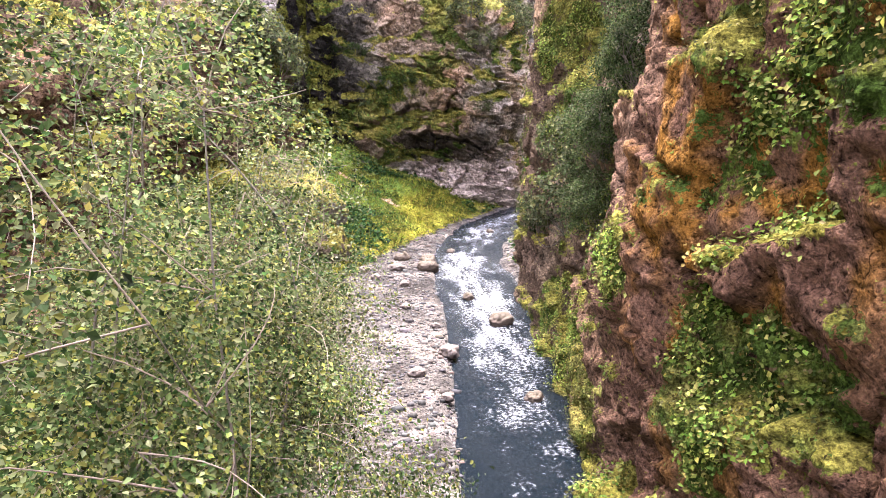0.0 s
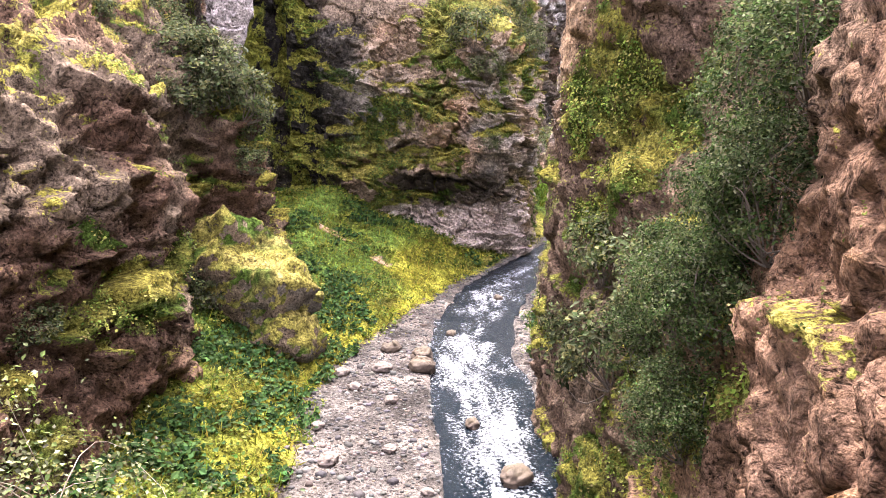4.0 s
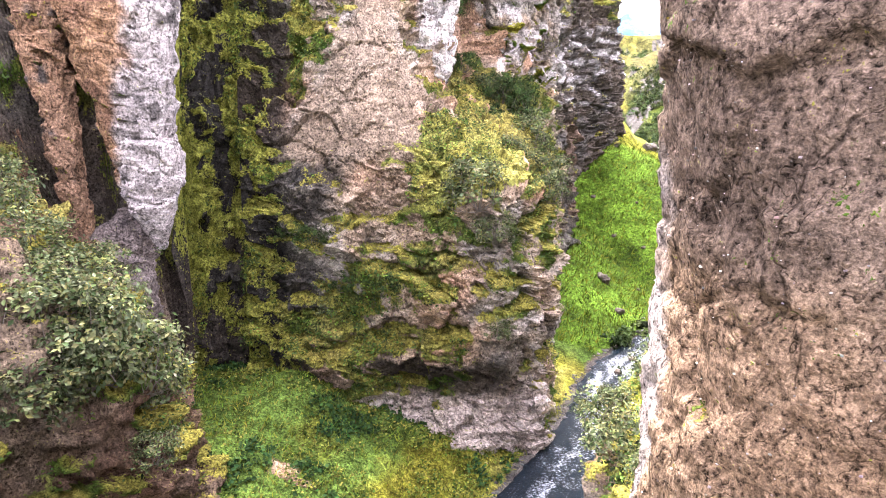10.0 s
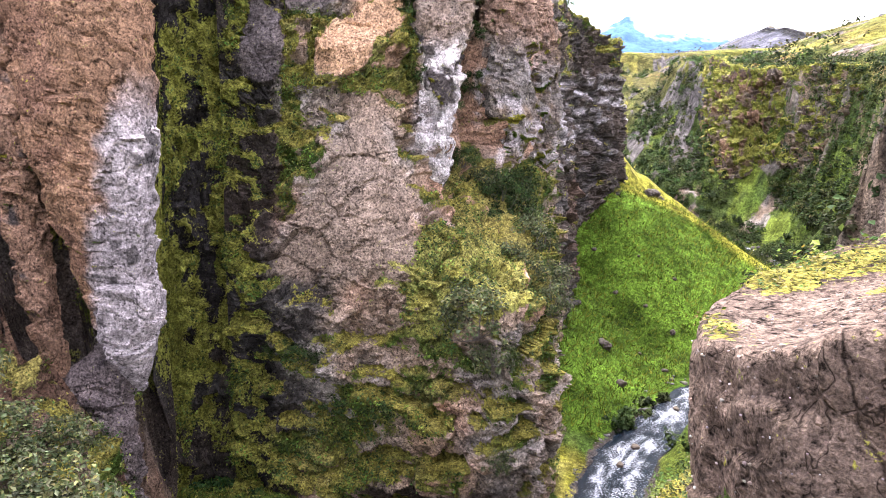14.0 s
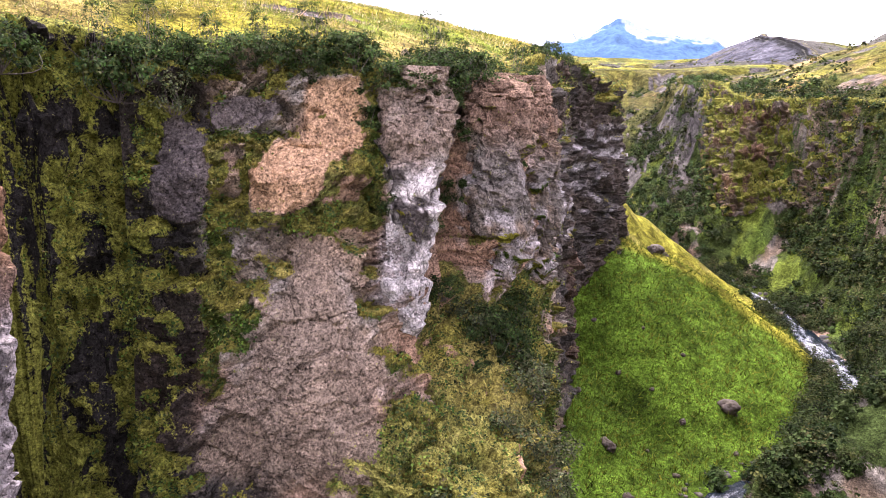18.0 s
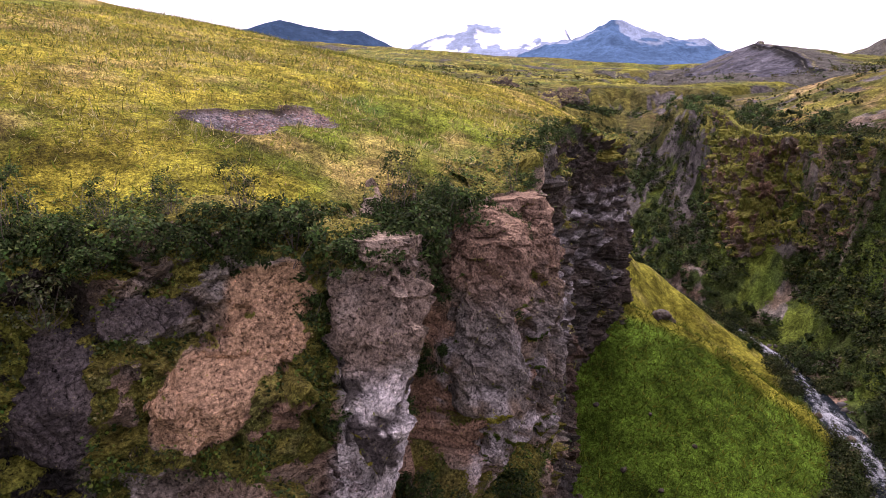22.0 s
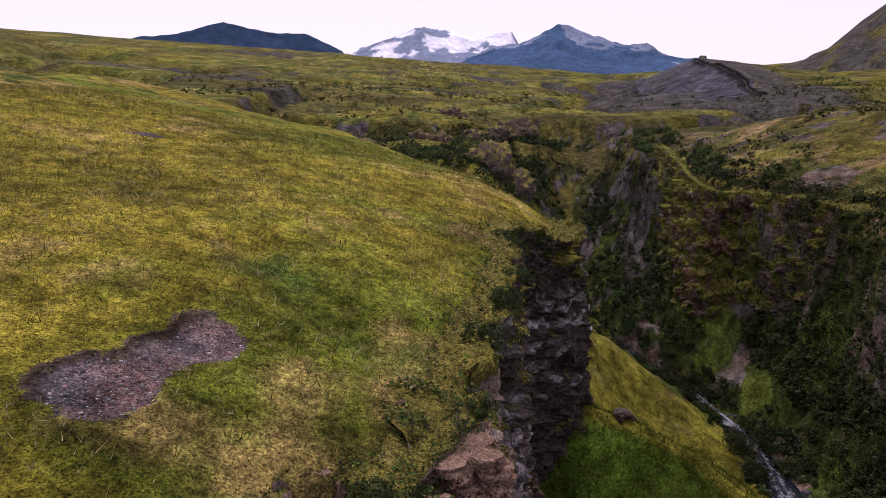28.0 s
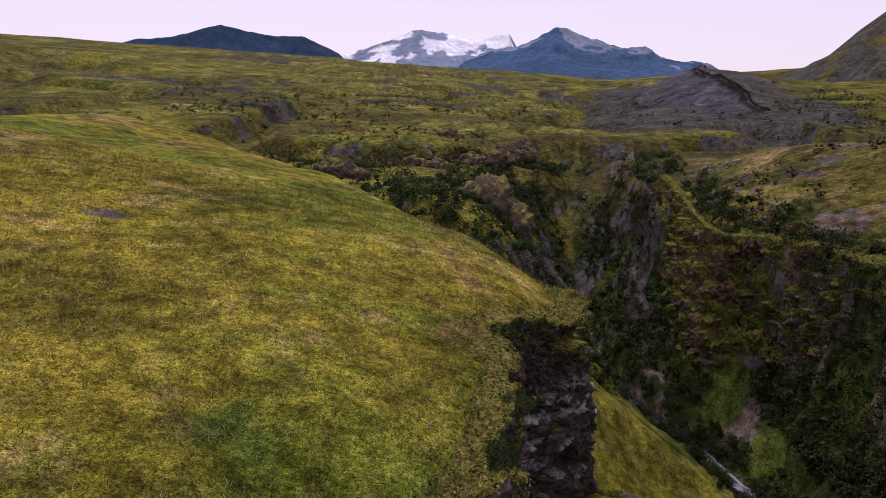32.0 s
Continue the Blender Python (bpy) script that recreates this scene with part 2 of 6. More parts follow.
def rock_material(name, cracks=0.42, patchy=1.0, wide=0.0, jointed=True):
    """Jointed breccia with pits, pebbles and cracks; moss and turf cover it with a ragged edge where the mesh's cover says so."""
    m, nt, b = node_material(name)
    geo = nt.nodes.new("ShaderNodeNewGeometry")
    pos = geo.outputs["Position"]
    rock, green, cover = nt.nodes.new("ShaderNodeAttribute"), nt.nodes.new("ShaderNodeAttribute"), nt.nodes.new("ShaderNodeAttribute")
    rock.attribute_name, green.attribute_name, cover.attribute_name = "pigment", "tint", "veg"
    big = noise_node(nt, pos, 0.45, 4, 0.55)
    mid = noise_node(nt, pos, 2.2, 7, 0.66)
    fine = noise_node(nt, pos, 7.0, 5, 0.68)
    speck = noise_node(nt, pos, 24.0, 3, 0.6)
    bent = warped(nt, pos, big.outputs["Color"], 2.2, (1, 1, 0.6))
    bent2 = warped(nt, pos, mid.outputs["Color"], 0.45, (1, 1, 1.2))
    lines = noise_node(nt, bent, 0.75, 2, 0.5)
    lines2 = noise_node(nt, warped(nt, pos, mid.outputs["Color"], 0.3, (1, 1, 2.2)), 0.9, 2, 0.5)
    joint, block = voronoi(nt, bent, cracks, "DISTANCE_TO_EDGE"), voronoi(nt, bent, cracks)
    split, chip = voronoi(nt, bent2, cracks * 3.4, "DISTANCE_TO_EDGE"), voronoi(nt, bent2, cracks * 3.4)
    pebble, grain = voronoi(nt, pos, 3.6), voronoi(nt, pos, 9.0)
    tone_a, tone_b, tone_c, tone_d = [nt.nodes.new("ShaderNodeSeparateColor") for _ in range(4)]
    for s, v in ((tone_a, block), (tone_b, chip), (tone_c, pebble), (tone_d, grain)):
        nt.links.new(v.outputs["Color"], s.inputs[0])
    gate = ranged(nt, big.outputs["Fac"], 0.44, 0.5, 0.0, 1.0)
    gate2 = ranged(nt, big.outputs["Fac"], 0.56, 0.5, 0.0, 1.0)
    crack = maths(nt, "MAXIMUM", ranged(nt, joint.outputs["Distance"], 0.003, 0.02, 0.0, 1.0), gate2)
    crease = maths(nt, "MAXIMUM", ranged(nt, maths(nt, "ABSOLUTE", maths(nt, "SUBTRACT", lines.outputs["Fac"], 0.52), 0.0), 0.001, 0.005, 0.0, 1.0), ranged(nt, mid.outputs["Fac"], 0.5, 0.56, 0.0, 1.0))
    crease2 = maths(nt, "MAXIMUM", ranged(nt, maths(nt, "ABSOLUTE", maths(nt, "SUBTRACT", lines2.outputs["Fac"], 0.5), 0.0), 0.001, 0.006, 0.0, 1.0), ranged(nt, big.outputs["Fac"], 0.5, 0.42, 1.0, 0.0))
    hair = maths(nt, "MAXIMUM", ranged(nt, split.outputs["Distance"], 0.0, 0.03, 0.0, 1.0), gate)
    joints = maths(nt, "MINIMUM", maths(nt, "MINIMUM", crack, crease), crease2)
    if not jointed:
        joints, hair = [ranged(nt, fine.outputs["Fac"], 0.28, 0.34, 0.0, 1.0) for _ in range(2)]
    pit = ranged(nt, fine.outputs["Fac"], 0.33, 0.4, 0.0, 1.0)
    clast = maths(nt, "MULTIPLY", ranged(nt, pebble.outputs["Distance"], 0.14, 0.24, 1.0, 0.0), ranged(nt, tone_c.outputs[1], 0.6, 0.64, 0.0, 1.0))
    grit = maths(nt, "MULTIPLY", ranged(nt, grain.outputs["Distance"], 0.16, 0.3, 1.0, 0.0), ranged(nt, tone_d.outputs[1], 0.55, 0.6, 0.0, 1.0))
    tone = maths(nt, "MULTIPLY", ranged(nt, tone_a.outputs[0], 0.0, 1.0, 0.82, 1.16), ranged(nt, tone_b.outputs[0], 0.0, 1.0, 0.84, 1.16))
    tone = maths(nt, "MULTIPLY", tone, ranged(nt, mid.outputs["Fac"], 0.36, 0.64, 0.68, 1.3))
    tone = maths(nt, "MULTIPLY", tone, ranged(nt, fine.outputs["Fac"], 0.36, 0.64, 0.42, 1.5))
    tone = maths(nt, "MULTIPLY", tone, ranged(nt, speck.outputs["Fac"], 0.35, 0.65, 0.72, 1.28))
    tone = maths(nt, "MULTIPLY", tone, ranged(nt, pit, 0.0, 1.0, 0.3, 1.0))
    tone = maths(nt, "MULTIPLY", tone, ranged(nt, joints, 0.0, 1.0, 0.4, 1.0))
    tone = maths(nt, "MULTIPLY", tone, ranged(nt, hair, 0.0, 1.0, 0.5, 1.0))
    tone = maths(nt, "MULTIPLY", tone, maths(nt, "ADD", 1.0, maths(nt, "MULTIPLY", clast, ranged(nt, tone_c.outputs[2], 0.0, 1.0, -0.5, 0.75))))
    tone = maths(nt, "MULTIPLY", tone, maths(nt, "ADD", 1.0, maths(nt, "MULTIPLY", grit, ranged(nt, tone_d.outputs[2], 0.0, 1.0, -0.6, 0.9))))
    rag = maths(nt, "ADD", cover.outputs["Fac"], ranged(nt, mid.outputs["Fac"], 0.3, 0.7, -0.42 * patchy, 0.42 * patchy))
    rag = maths(nt, "ADD", rag, ranged(nt, fine.outputs["Fac"], 0.3, 0.7, -0.42 * patchy, 0.42 * patchy))
    mask = ranged(nt, rag, 0.46, 0.54, 0.0, 1.0)
    leafy = maths(nt, "MULTIPLY", ranged(nt, fine.outputs["Fac"], 0.36, 0.64, 0.35, 1.65), ranged(nt, mid.outputs["Fac"], 0.36, 0.64, 0.5, 1.5))
    leafy = maths(nt, "MULTIPLY", leafy, ranged(nt, speck.outputs["Fac"], 0.35, 0.65, 0.6, 1.4))
    if wide:
        far = noise_node(nt, pos, 0.05, 9, 0.72)
        heathy = noise_node(nt, pos, 0.4, 6, 0.7)
        leafy = maths(nt, "MULTIPLY", leafy, ranged(nt, heathy.outputs["Fac"], 0.36, 0.62, 0.55, 1.45))
        tone = maths(nt, "MULTIPLY", tone, ranged(nt, heathy.outputs["Fac"], 0.36, 0.62, 0.6, 1.4))
        leafy = maths(nt, "MULTIPLY", leafy, ranged(nt, far.outputs["Fac"], 0.36, 0.62, 1 - wide, 1 + 0.7 * wide))
        tone = maths(nt, "MULTIPLY", tone, ranged(nt, far.outputs["Fac"], 0.36, 0.62, 1 - wide, 1 + wide))
    mx = nt.nodes.new("ShaderNodeMixRGB")
    nt.links.new(mask, mx.inputs[0])
    nt.links.new(scaled(nt, rock.outputs["Color"], tone), mx.inputs[1])
    nt.links.new(scaled(nt, green.outputs["Color"], leafy), mx.inputs[2])
    nt.links.new(mx.outputs[0], b.inputs["Base Color"])
    h = maths(nt, "ADD", maths(nt, "MULTIPLY", big.outputs["Fac"], 0.4), maths(nt, "MULTIPLY", mid.outputs["Fac"], 0.6))
    for v, f in ((joints, 0.16), (hair, 0.08), (pit, 0.1), (clast, 0.2), (grit, 0.09), (tone_a.outputs[1], 0.25), (tone_b.outputs[1], 0.2), (fine.outputs["Fac"], 0.5), (mask, 0.25)):
        h = maths(nt, "ADD", h, maths(nt, "MULTIPLY", v, f))
    bp = nt.nodes.new("ShaderNodeBump")
    bp.inputs["Strength"].default_value, bp.inputs["Distance"].default_value = 1.0, 0.32
    nt.links.new(h, bp.inputs["Height"])
    nt.links.new(bp.outputs[0], b.inputs["Normal"])
    b.inputs["Roughness"].default_value, b.inputs["Specular IOR Level"].default_value = 0.95, 0.03
    return m


ROCK = rock_material("weathered_rock")
TURF = rock_material("turf_and_soil", 1.1, 0.8, 0.55, False)
STONE = pigment_material("river_stone", 6.0, 1.5, 0.35, 0.5, 0.05, 0.75, 0.3)
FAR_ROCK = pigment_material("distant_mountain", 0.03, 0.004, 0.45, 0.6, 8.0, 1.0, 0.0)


def leaf_material(name, through=0.35):
    m, nt, b = node_material(name)
    at = nt.nodes.new("ShaderNodeAttribute")
    at.attribute_name = "pigment"
    oi = nt.nodes.new("ShaderNodeObjectInfo")
    mr = nt.nodes.new("ShaderNodeMapRange")
    mr.inputs[3].default_value, mr.inputs[4].default_value = 0.75, 1.3
    nt.links.new(oi.outputs["Random"], mr.inputs[0])
    sc = nt.nodes.new("ShaderNodeVectorMath")
    sc.operation = "SCALE"
    nt.links.new(at.outputs["Color"], sc.inputs[0])
    nt.links.new(mr.outputs[0], sc.inputs["Scale"])
    nt.links.new(sc.outputs[0], b.inputs["Base Color"])
    b.inputs["Roughness"].default_value, b.inputs["Specular IOR Level"].default_value = 0.7, 0.06
    tr = nt.nodes.new("ShaderNodeBsdfTranslucent")
    nt.links.new(sc.outputs[0], tr.inputs[0])
    mx = nt.nodes.new("ShaderNodeMixShader")
    mx.inputs[0].default_value = through
    out = nt.nodes["Material Output"]
    nt.links.new(b.outputs[0], mx.inputs[1])
    nt.links.new(tr.outputs[0], mx.inputs[2])
    nt.links.new(mx.outputs[0], out.inputs[0])
    return m


LEAF = leaf_material("leaves")
BLADE = leaf_material("grass_blades", 0.25)
BARK = pigment_material("birch_bark", 20.0, 5.0, 0.4, 0.5, 0.02, 0.8)


def water_material():
    m, nt, b = node_material("rushing_water")
    at = nt.nodes.new("ShaderNodeAttribute")
    at.attribute_name = "veg"
    n1, m1 = speckled(nt, 5.5, 9, -1.25, 1.25, 0.8)
    add = nt.nodes.new("ShaderNodeMath")
    add.operation = "ADD"
    nt.links.new(at.outputs["Fac"], add.inputs[0])
    nt.links.new(m1.outputs[0], add.inputs[1])
    ramp = nt.nodes.new("ShaderNodeMapRange")
    ramp.inputs[1].default_value, ramp.inputs[2].default_value = 0.55, 1.9
    nt.links.new(add.outputs[0], ramp.inputs[0])
    mc = nt.nodes.new("ShaderNodeMixRGB")
    mc.inputs[1].default_value, mc.inputs[2].default_value = (0.003, 0.006, 0.009, 1), (0.5, 0.53, 0.58, 1)
    nt.links.new(ramp.outputs[0], mc.inputs[0])
    nt.links.new(mc.outputs[0], b.inputs["Base Color"])
    rr = nt.nodes.new("ShaderNodeMapRange")
    rr.inputs[3].default_value, rr.inputs[4].default_value = 0.12, 0.7
    nt.links.new(ramp.outputs[0], rr.inputs[0])
    nt.links.new(rr.outputs[0], b.inputs["Roughness"])
    bp = nt.nodes.new("ShaderNodeBump")
    bp.inputs["Strength"].default_value, bp.inputs["Distance"].default_value = 0.8, 0.12
    nt.links.new(n1.outputs["Fac"], bp.inputs["Height"])
    nt.links.new(bp.outputs[0], b.inputs["Normal"])
    b.inputs["Specular IOR Level"].default_value = 0.06
    return m


WATER = water_material()

# pigments
EARTH, RUST, GREYROCK, TAN = (0.175, 0.133, 0.097), (0.215, 0.135, 0.09), (0.165, 0.149, 0.13), (0.38, 0.25, 0.15)
PALE, NEAR_BLACK, LICHEN, MOSS = (0.37, 0.345, 0.335), (0.02, 0.019, 0.018), (0.21, 0.1, 0.012), (0.13, 0.125, 0.028)
GREEN, YELLOW, STRAW, SCREE = (0.035, 0.06, 0.011), (0.135, 0.13, 0.018), (0.24, 0.20, 0.07), (0.075, 0.068, 0.072)
LUSH, COBBLE = (0.05, 0.08, 0.016), (0.08, 0.072, 0.066)

# ---- plan of the gorge ----
RIVER = [(3.5, -60), (3.3, 10), (3.2, 30), (2.3, 45), (1.7, 51), (2.5, 58), (4.2, 65), (7, 71), (10.5, 77), (13.5, 83), (16, 90), (19.5, 96.5), (25, 102.5),
         (30.5, 109.2), (35.2, 112.6), (40.5, 115), (46.5, 119.5), (54, 127), (61, 137), (65.5, 147), (66.5, 156), (69, 170), (71, 185), (69, 200), (62, 215), (58, 230), (60, 260), (64, 293), (82, 350), (115, 460)]
WEST = [(-23, -80), (-23, 10), (-22.5, 30), (-22, 45), (-25, 49), (-25, 53), (-23, 57), (-22, 61), (-24, 66), (-25.5, 71.5), (-20.6, 74.4), (-20, 77), (-21, 80), (-17.5, 83.8),
        (-13, 84.3), (-9.5, 84.9), (-5.2, 87), (-1.2, 88.1), (0.4, 90), (0.6, 95), (3.6, 97), (6, 101), (7.5, 103.5), (9.7, 113.3), (13.4, 122.8), (16.6, 136), (17.2, 143),
        (20.5, 147.5), (25.5, 151), (28.8, 155), (30, 160), (30, 170), (26.3, 182), (15, 195.5), (5.5, 214), (-8, 235), (-30, 256), (-60, 272), (-110, 290), (-400, 390)]
EAST = [(10.5, -80), (9.5, 5), (9, 12), (8.5, 18), (12, 25), (14, 31), (11.5, 36), (7.8, 40), (7.3, 43.3), (8.6, 45.6), (20, 50), (30, 60), (30, 68), (24, 76), (23, 84),
        (27, 92), (37, 96), (50, 103), (61, 115), (69, 131), (73, 146), (74, 159), (76, 174), (77, 188), (76, 200), (70, 215), (66, 228), (66, 260), (70, 295), (88, 345), (120, 455), (150, 520)]


def west_plateau(x, y):
    """Grass plateau over the main cliff, and the lower rocky slope south of it."""
    p = 48.6 + 0.11 * (np.clip(y, 70, 166) - 112) - 0.2 * (np.clip(x, -60, 40) - 4.4) - 0.012 * np.clip(x - 12, 0, 22) ** 2 * smooth(125, 150, y)
    low = 15.5 + 1.15 * np.clip(-14 - x, 0, 26)
    p = mix(low, p, smooth(69.5, 73, y - 0.15 * (x + 20)))
    q = np.stack([x, y, 0 * x], -1)
    swale, _ = line_distance(x, y, [(-6, 121), (-1, 114), (7, 106)])
    p = p - 0.9 * np.exp(-(swale / 2.6) ** 2) * smooth(70, 80, y)
    return p + 0.5 * fbm(q, 9, 4, 11) + 0.9 * fbm(q, 30, 2, 12)


RIDGE = [(350, 880), (330, 790), (294, 704), (255, 560), (206, 415)]


def river_level(y):
    return np.interp(y, [0, 195, 293, 350, 460], [0, 0.6, 19, 28, 45])


def far_plain(x, y):
    r = np.hypot(x, y - 80)
    th = np.degrees(np.arctan2(x, y - 80))
    rise = np.interp(th, [-180, -60, -35, -20, -4, 7, 18, 30, 60, 180], [0.06, 0.085, 0.083, 0.07, 0.056, 0.043, 0.03, 0.04, 0.06, 0.06])
    top = 71 + rise * 1600
    q = np.stack([x, y, 0 * x], -1)
    z = 50 + (top - 50) * np.clip((r - 240) / 1360, 0, 1) ** 0.9
    z = z + 6 * fbm(q, 120, 4, 31) * smooth(150, 320, r) + 14 * fbm(q, 380, 3, 32) * smooth(400, 1100, r) * (1 - 0.6 * smooth(1100, 1600, r))
    gully = ridged(q, 95, 4, 34)
    z = z - 9 * smooth(0.3, 0.62, gully) * smooth(190, 320, r) * (1 - smooth(1000, 1500, r))
    d, run = line_distance(x, y, RIDGE)
    crest = np.interp(run, [0, 60, 130, 280, 420], [84, 92, 104, 88, 66]) + 2.5 * fbm(q, 30, 3, 33)
    z = np.maximum(z, crest - np.where(d > 0, 0.13 * d, -0.40 * d))
    z = z + 260 * np.clip(1 - np.hypot(x - 800, y - 800) / 330, 0, 1) ** 1.2
    return z


def gravel_patch(x, y, n):
    one = np.minimum(((x + 9.6) / 2.7) ** 2 + ((y - 100.3) / 2.7) ** 2, ((x + 6.0) / 2.0) ** 2 + ((y - 106.6) / 2.5) ** 2)
    one = np.minimum(one, ((x + 7.9) / 1.4) ** 2 + ((y - 103.7) / 2.3) ** 2)
    u2, v2 = (x + 24.5), (y - 153.4)
    two = (u2 / 2.2) ** 2 + (v2 / 1.6) ** 2
    return np.maximum(smooth(1.15, 0.75, one + 0.5 * n), smooth(1.2, 0.8, two + 0.5 * n))


CREST = [(29, 158), (38, 158.5), (48.5, 157), (57, 152), (62, 147.5)]


def terrain(x, y):
    """Height of the ground and its zones."""
    q = np.stack([x, y, 0 * x], -1)
    dr, _ = line_distance(x, y, RIVER)
    left = dr > 0
    dr = np.abs(dr)
    dw, _ = line_distance(x, y, WEST)
    de, _ = line_distance(x, y, EAST)
    de = -de
    zr = river_level(y)
    edge = np.interp(y, [20, 45, 52, 60, 70, 95, 110, 130], [9.5, 9, 6.8, 4.6, 3.4, 3.4, 3.2, 3.5])
    dr = dr / np.interp(y, [0, 160, 175, 205, 225, 300], [1, 1, 0.75, 0.6, 0.3, 0.4])
    bed = np.where(dr < 2.0, -0.7 + 0.1 * fbm(q, 1.5, 2, 3), -0.7 + smooth(2.0, 2.9, dr) * 0.95)
    gravel = bed + np.clip(dr - 2.9, 0, 30) * 0.02
    bank_w = gravel + 0.44 * np.clip(dr - edge, 0, 14) * (1 + 0.2 * fbm(q, 5, 3, 5))
    hill = np.maximum(21 - 0.6 * np.hypot(x - 29, y - 158), np.interp(y, [104, 114, 126, 136], [3.5, 5, 6.8, 8]) - 0.55 * np.abs(line_distance(x, y, [(12, 106), (15, 114), (20, 134)])[0]))
    dl, run = line_distance(x, y, CREST)
    dl = np.abs(dl)
    hill = np.maximum(hill, np.interp(run, [0, 9, 20, 30, 37], [21.5, 18, 12, 6, 1.2]) - 0.45 * np.minimum(dl, 8) - 0.7 * np.clip(dl - 8, 0, None))
    hill = np.where(y > 90, hill + 0.5 * fbm(q, 6, 4, 7) - 12 * (1 - smooth(1.6, 5.0, dr)), -9)
    floor_w = np.maximum(bank_w * (1 - smooth(95, 112, y)) + gravel * smooth(95, 112, y), np.where(left, hill, -9))
    shelf = smooth(46.5, 48, y) * (1 - smooth(72, 78, y))
    floor_e = gravel + shelf * 11.2 * smooth(4.6, 6.4, dr + 0.5 * fbm(q, 3, 2, 8)) + (1 - shelf) * 0.3 * np.clip(dr - 3.2, 0, 8)
    spur = np.interp(y, [88, 95, 102, 107, 112, 132, 145, 152, 160], [0, 1.5, 5.5, 8.5, 10.5, 11, 8, 5, 0]) * (1 + 0.25 * fbm(q, 5, 3, 9))
    floor_e = floor_e + spur * smooth(2.9, 4.3, dr + 0.5 * fbm(q, 2.6, 3, 10))
    plain = far_plain(x, y)
    side = zr + (plain - zr) * smooth(-12, 78, np.clip(dr - 3, 0, None) ** 0.94 + 9 * fbm(q, 22, 3, 21) * smooth(4, 20, dr)) - 2.2 + 1.5 * fbm(q, 7, 3, 22)
    dip, _ = line_distance(x, y, [(-120, 285), (-40, 252), (5, 232), (50, 226)])
    side = side - 11 * np.exp(-(dip / 11) ** 2) * smooth(8, 30, dr)
    north = smooth(166, 190, y)
    floor = np.where(left, floor_w, floor_e)
    floor = mix(floor, np.where(dr < 3, zr + gravel, side), north * np.where(left, 1.0, 0.0))
    floor = np.where(~left & (y > 170), mix(floor, zr + gravel + 0.5 * np.clip(dr - 3, 0, 9), smooth(170, 190, y)), floor)
    # west rock
    pw = west_plateau(x, y)
    pw = pw - (1.9 + 2.2 * smooth(-8, -14, x)) * np.exp(-np.clip(dw, 0, None) / 7.0) * smooth(70, 84, y)
    pw = pw - 0.35 * gravel_patch(x, y, 0.6 * fbm(q, 2.2, 3, 52)) + 0.25 * np.exp(-(np.hypot((x + 9.5) * 0.8, y - 102.6) / 2.2) ** 2)
    backside = smooth(173, 186, y + 0.55 * x - 8)
    wide = mix(1.6, 9.0, backside)
    h = mix(floor, pw, smooth(0, 1, np.clip(dw / wide, 0, 1)) * (dw > 0))
    far_w = smooth(60, 190, np.hypot(np.clip(-30 - x, 0, None), np.clip(y - 190, 0, None)))
    h = np.where((dw > 0), mix(h, plain, far_w), h)
    # east rock
    rag = 3.2 * fbm(q, 14, 4, 41) + 1.3 * ridged(q, 5, 3, 42)
    late = smooth(72, 82, y)
    e2 = de + rag * late
    step = np.interp(e2, [0, 6, 9, 11, 13, 15, 30], [0, 7, 13, 22, 34, 41, 41])
    pe = np.where(y < 60, 33 + 0.25 * np.clip(de - 3, 0, 40), 41 + 0.38 * np.clip(e2 - 13, 0, 55)) + 0.8 * fbm(q, 6, 3, 44)
    steep = floor + (pe - floor) * smooth(0, 2.0, de)
    soft = np.where(e2 < 15, floor + step * (1 - np.clip(floor / 60, 0, 1)), pe)
    he = np.where(de > 0, mix(steep, np.maximum(soft, floor), late), h)
    he = np.where(de > 0, mix(he, plain, smooth(50, 130, de) * late + (1 - late) * smooth(60, 160, de)), he)
    h = np.where(de > 0, he, h)
    h = mix(h, plain, smooth(250, 370, y))
    return h, dr, left, dw, de, edge


# ---- ground: one sheet from the river to the horizon ----
def spread(lo, hi, step, far_lo, far_hi, grow=1.09):
    mid = list(np.arange(lo, hi, step))
    up, s = [], step
    v = hi
    while v < far_hi:
        up.append(v)
        s *= grow
        v += s
    dn, s, v = [], step, lo
    while v > far_lo:
        s *= grow
        v -= s
        dn.append(v)
    if 0 < lo < 10:
        dn = dn[:: 6]
    return np.array(dn[::-1] + mid + up)


gx, gy = spread(-45, 100, 0.75, -3000, 3000, 1.06), spread(6, 240, 0.8, -500, 3600, 1.03)
X, Y = np.meshgrid(gx, gy, indexing="ij")
H, DR, LEFT, DW, DE, EDGE = terrain(X, Y)
GP = np.stack([X, Y, H], -1)
GN = grid_normals(GP)
ground_slope = np.abs(GN[..., 2])


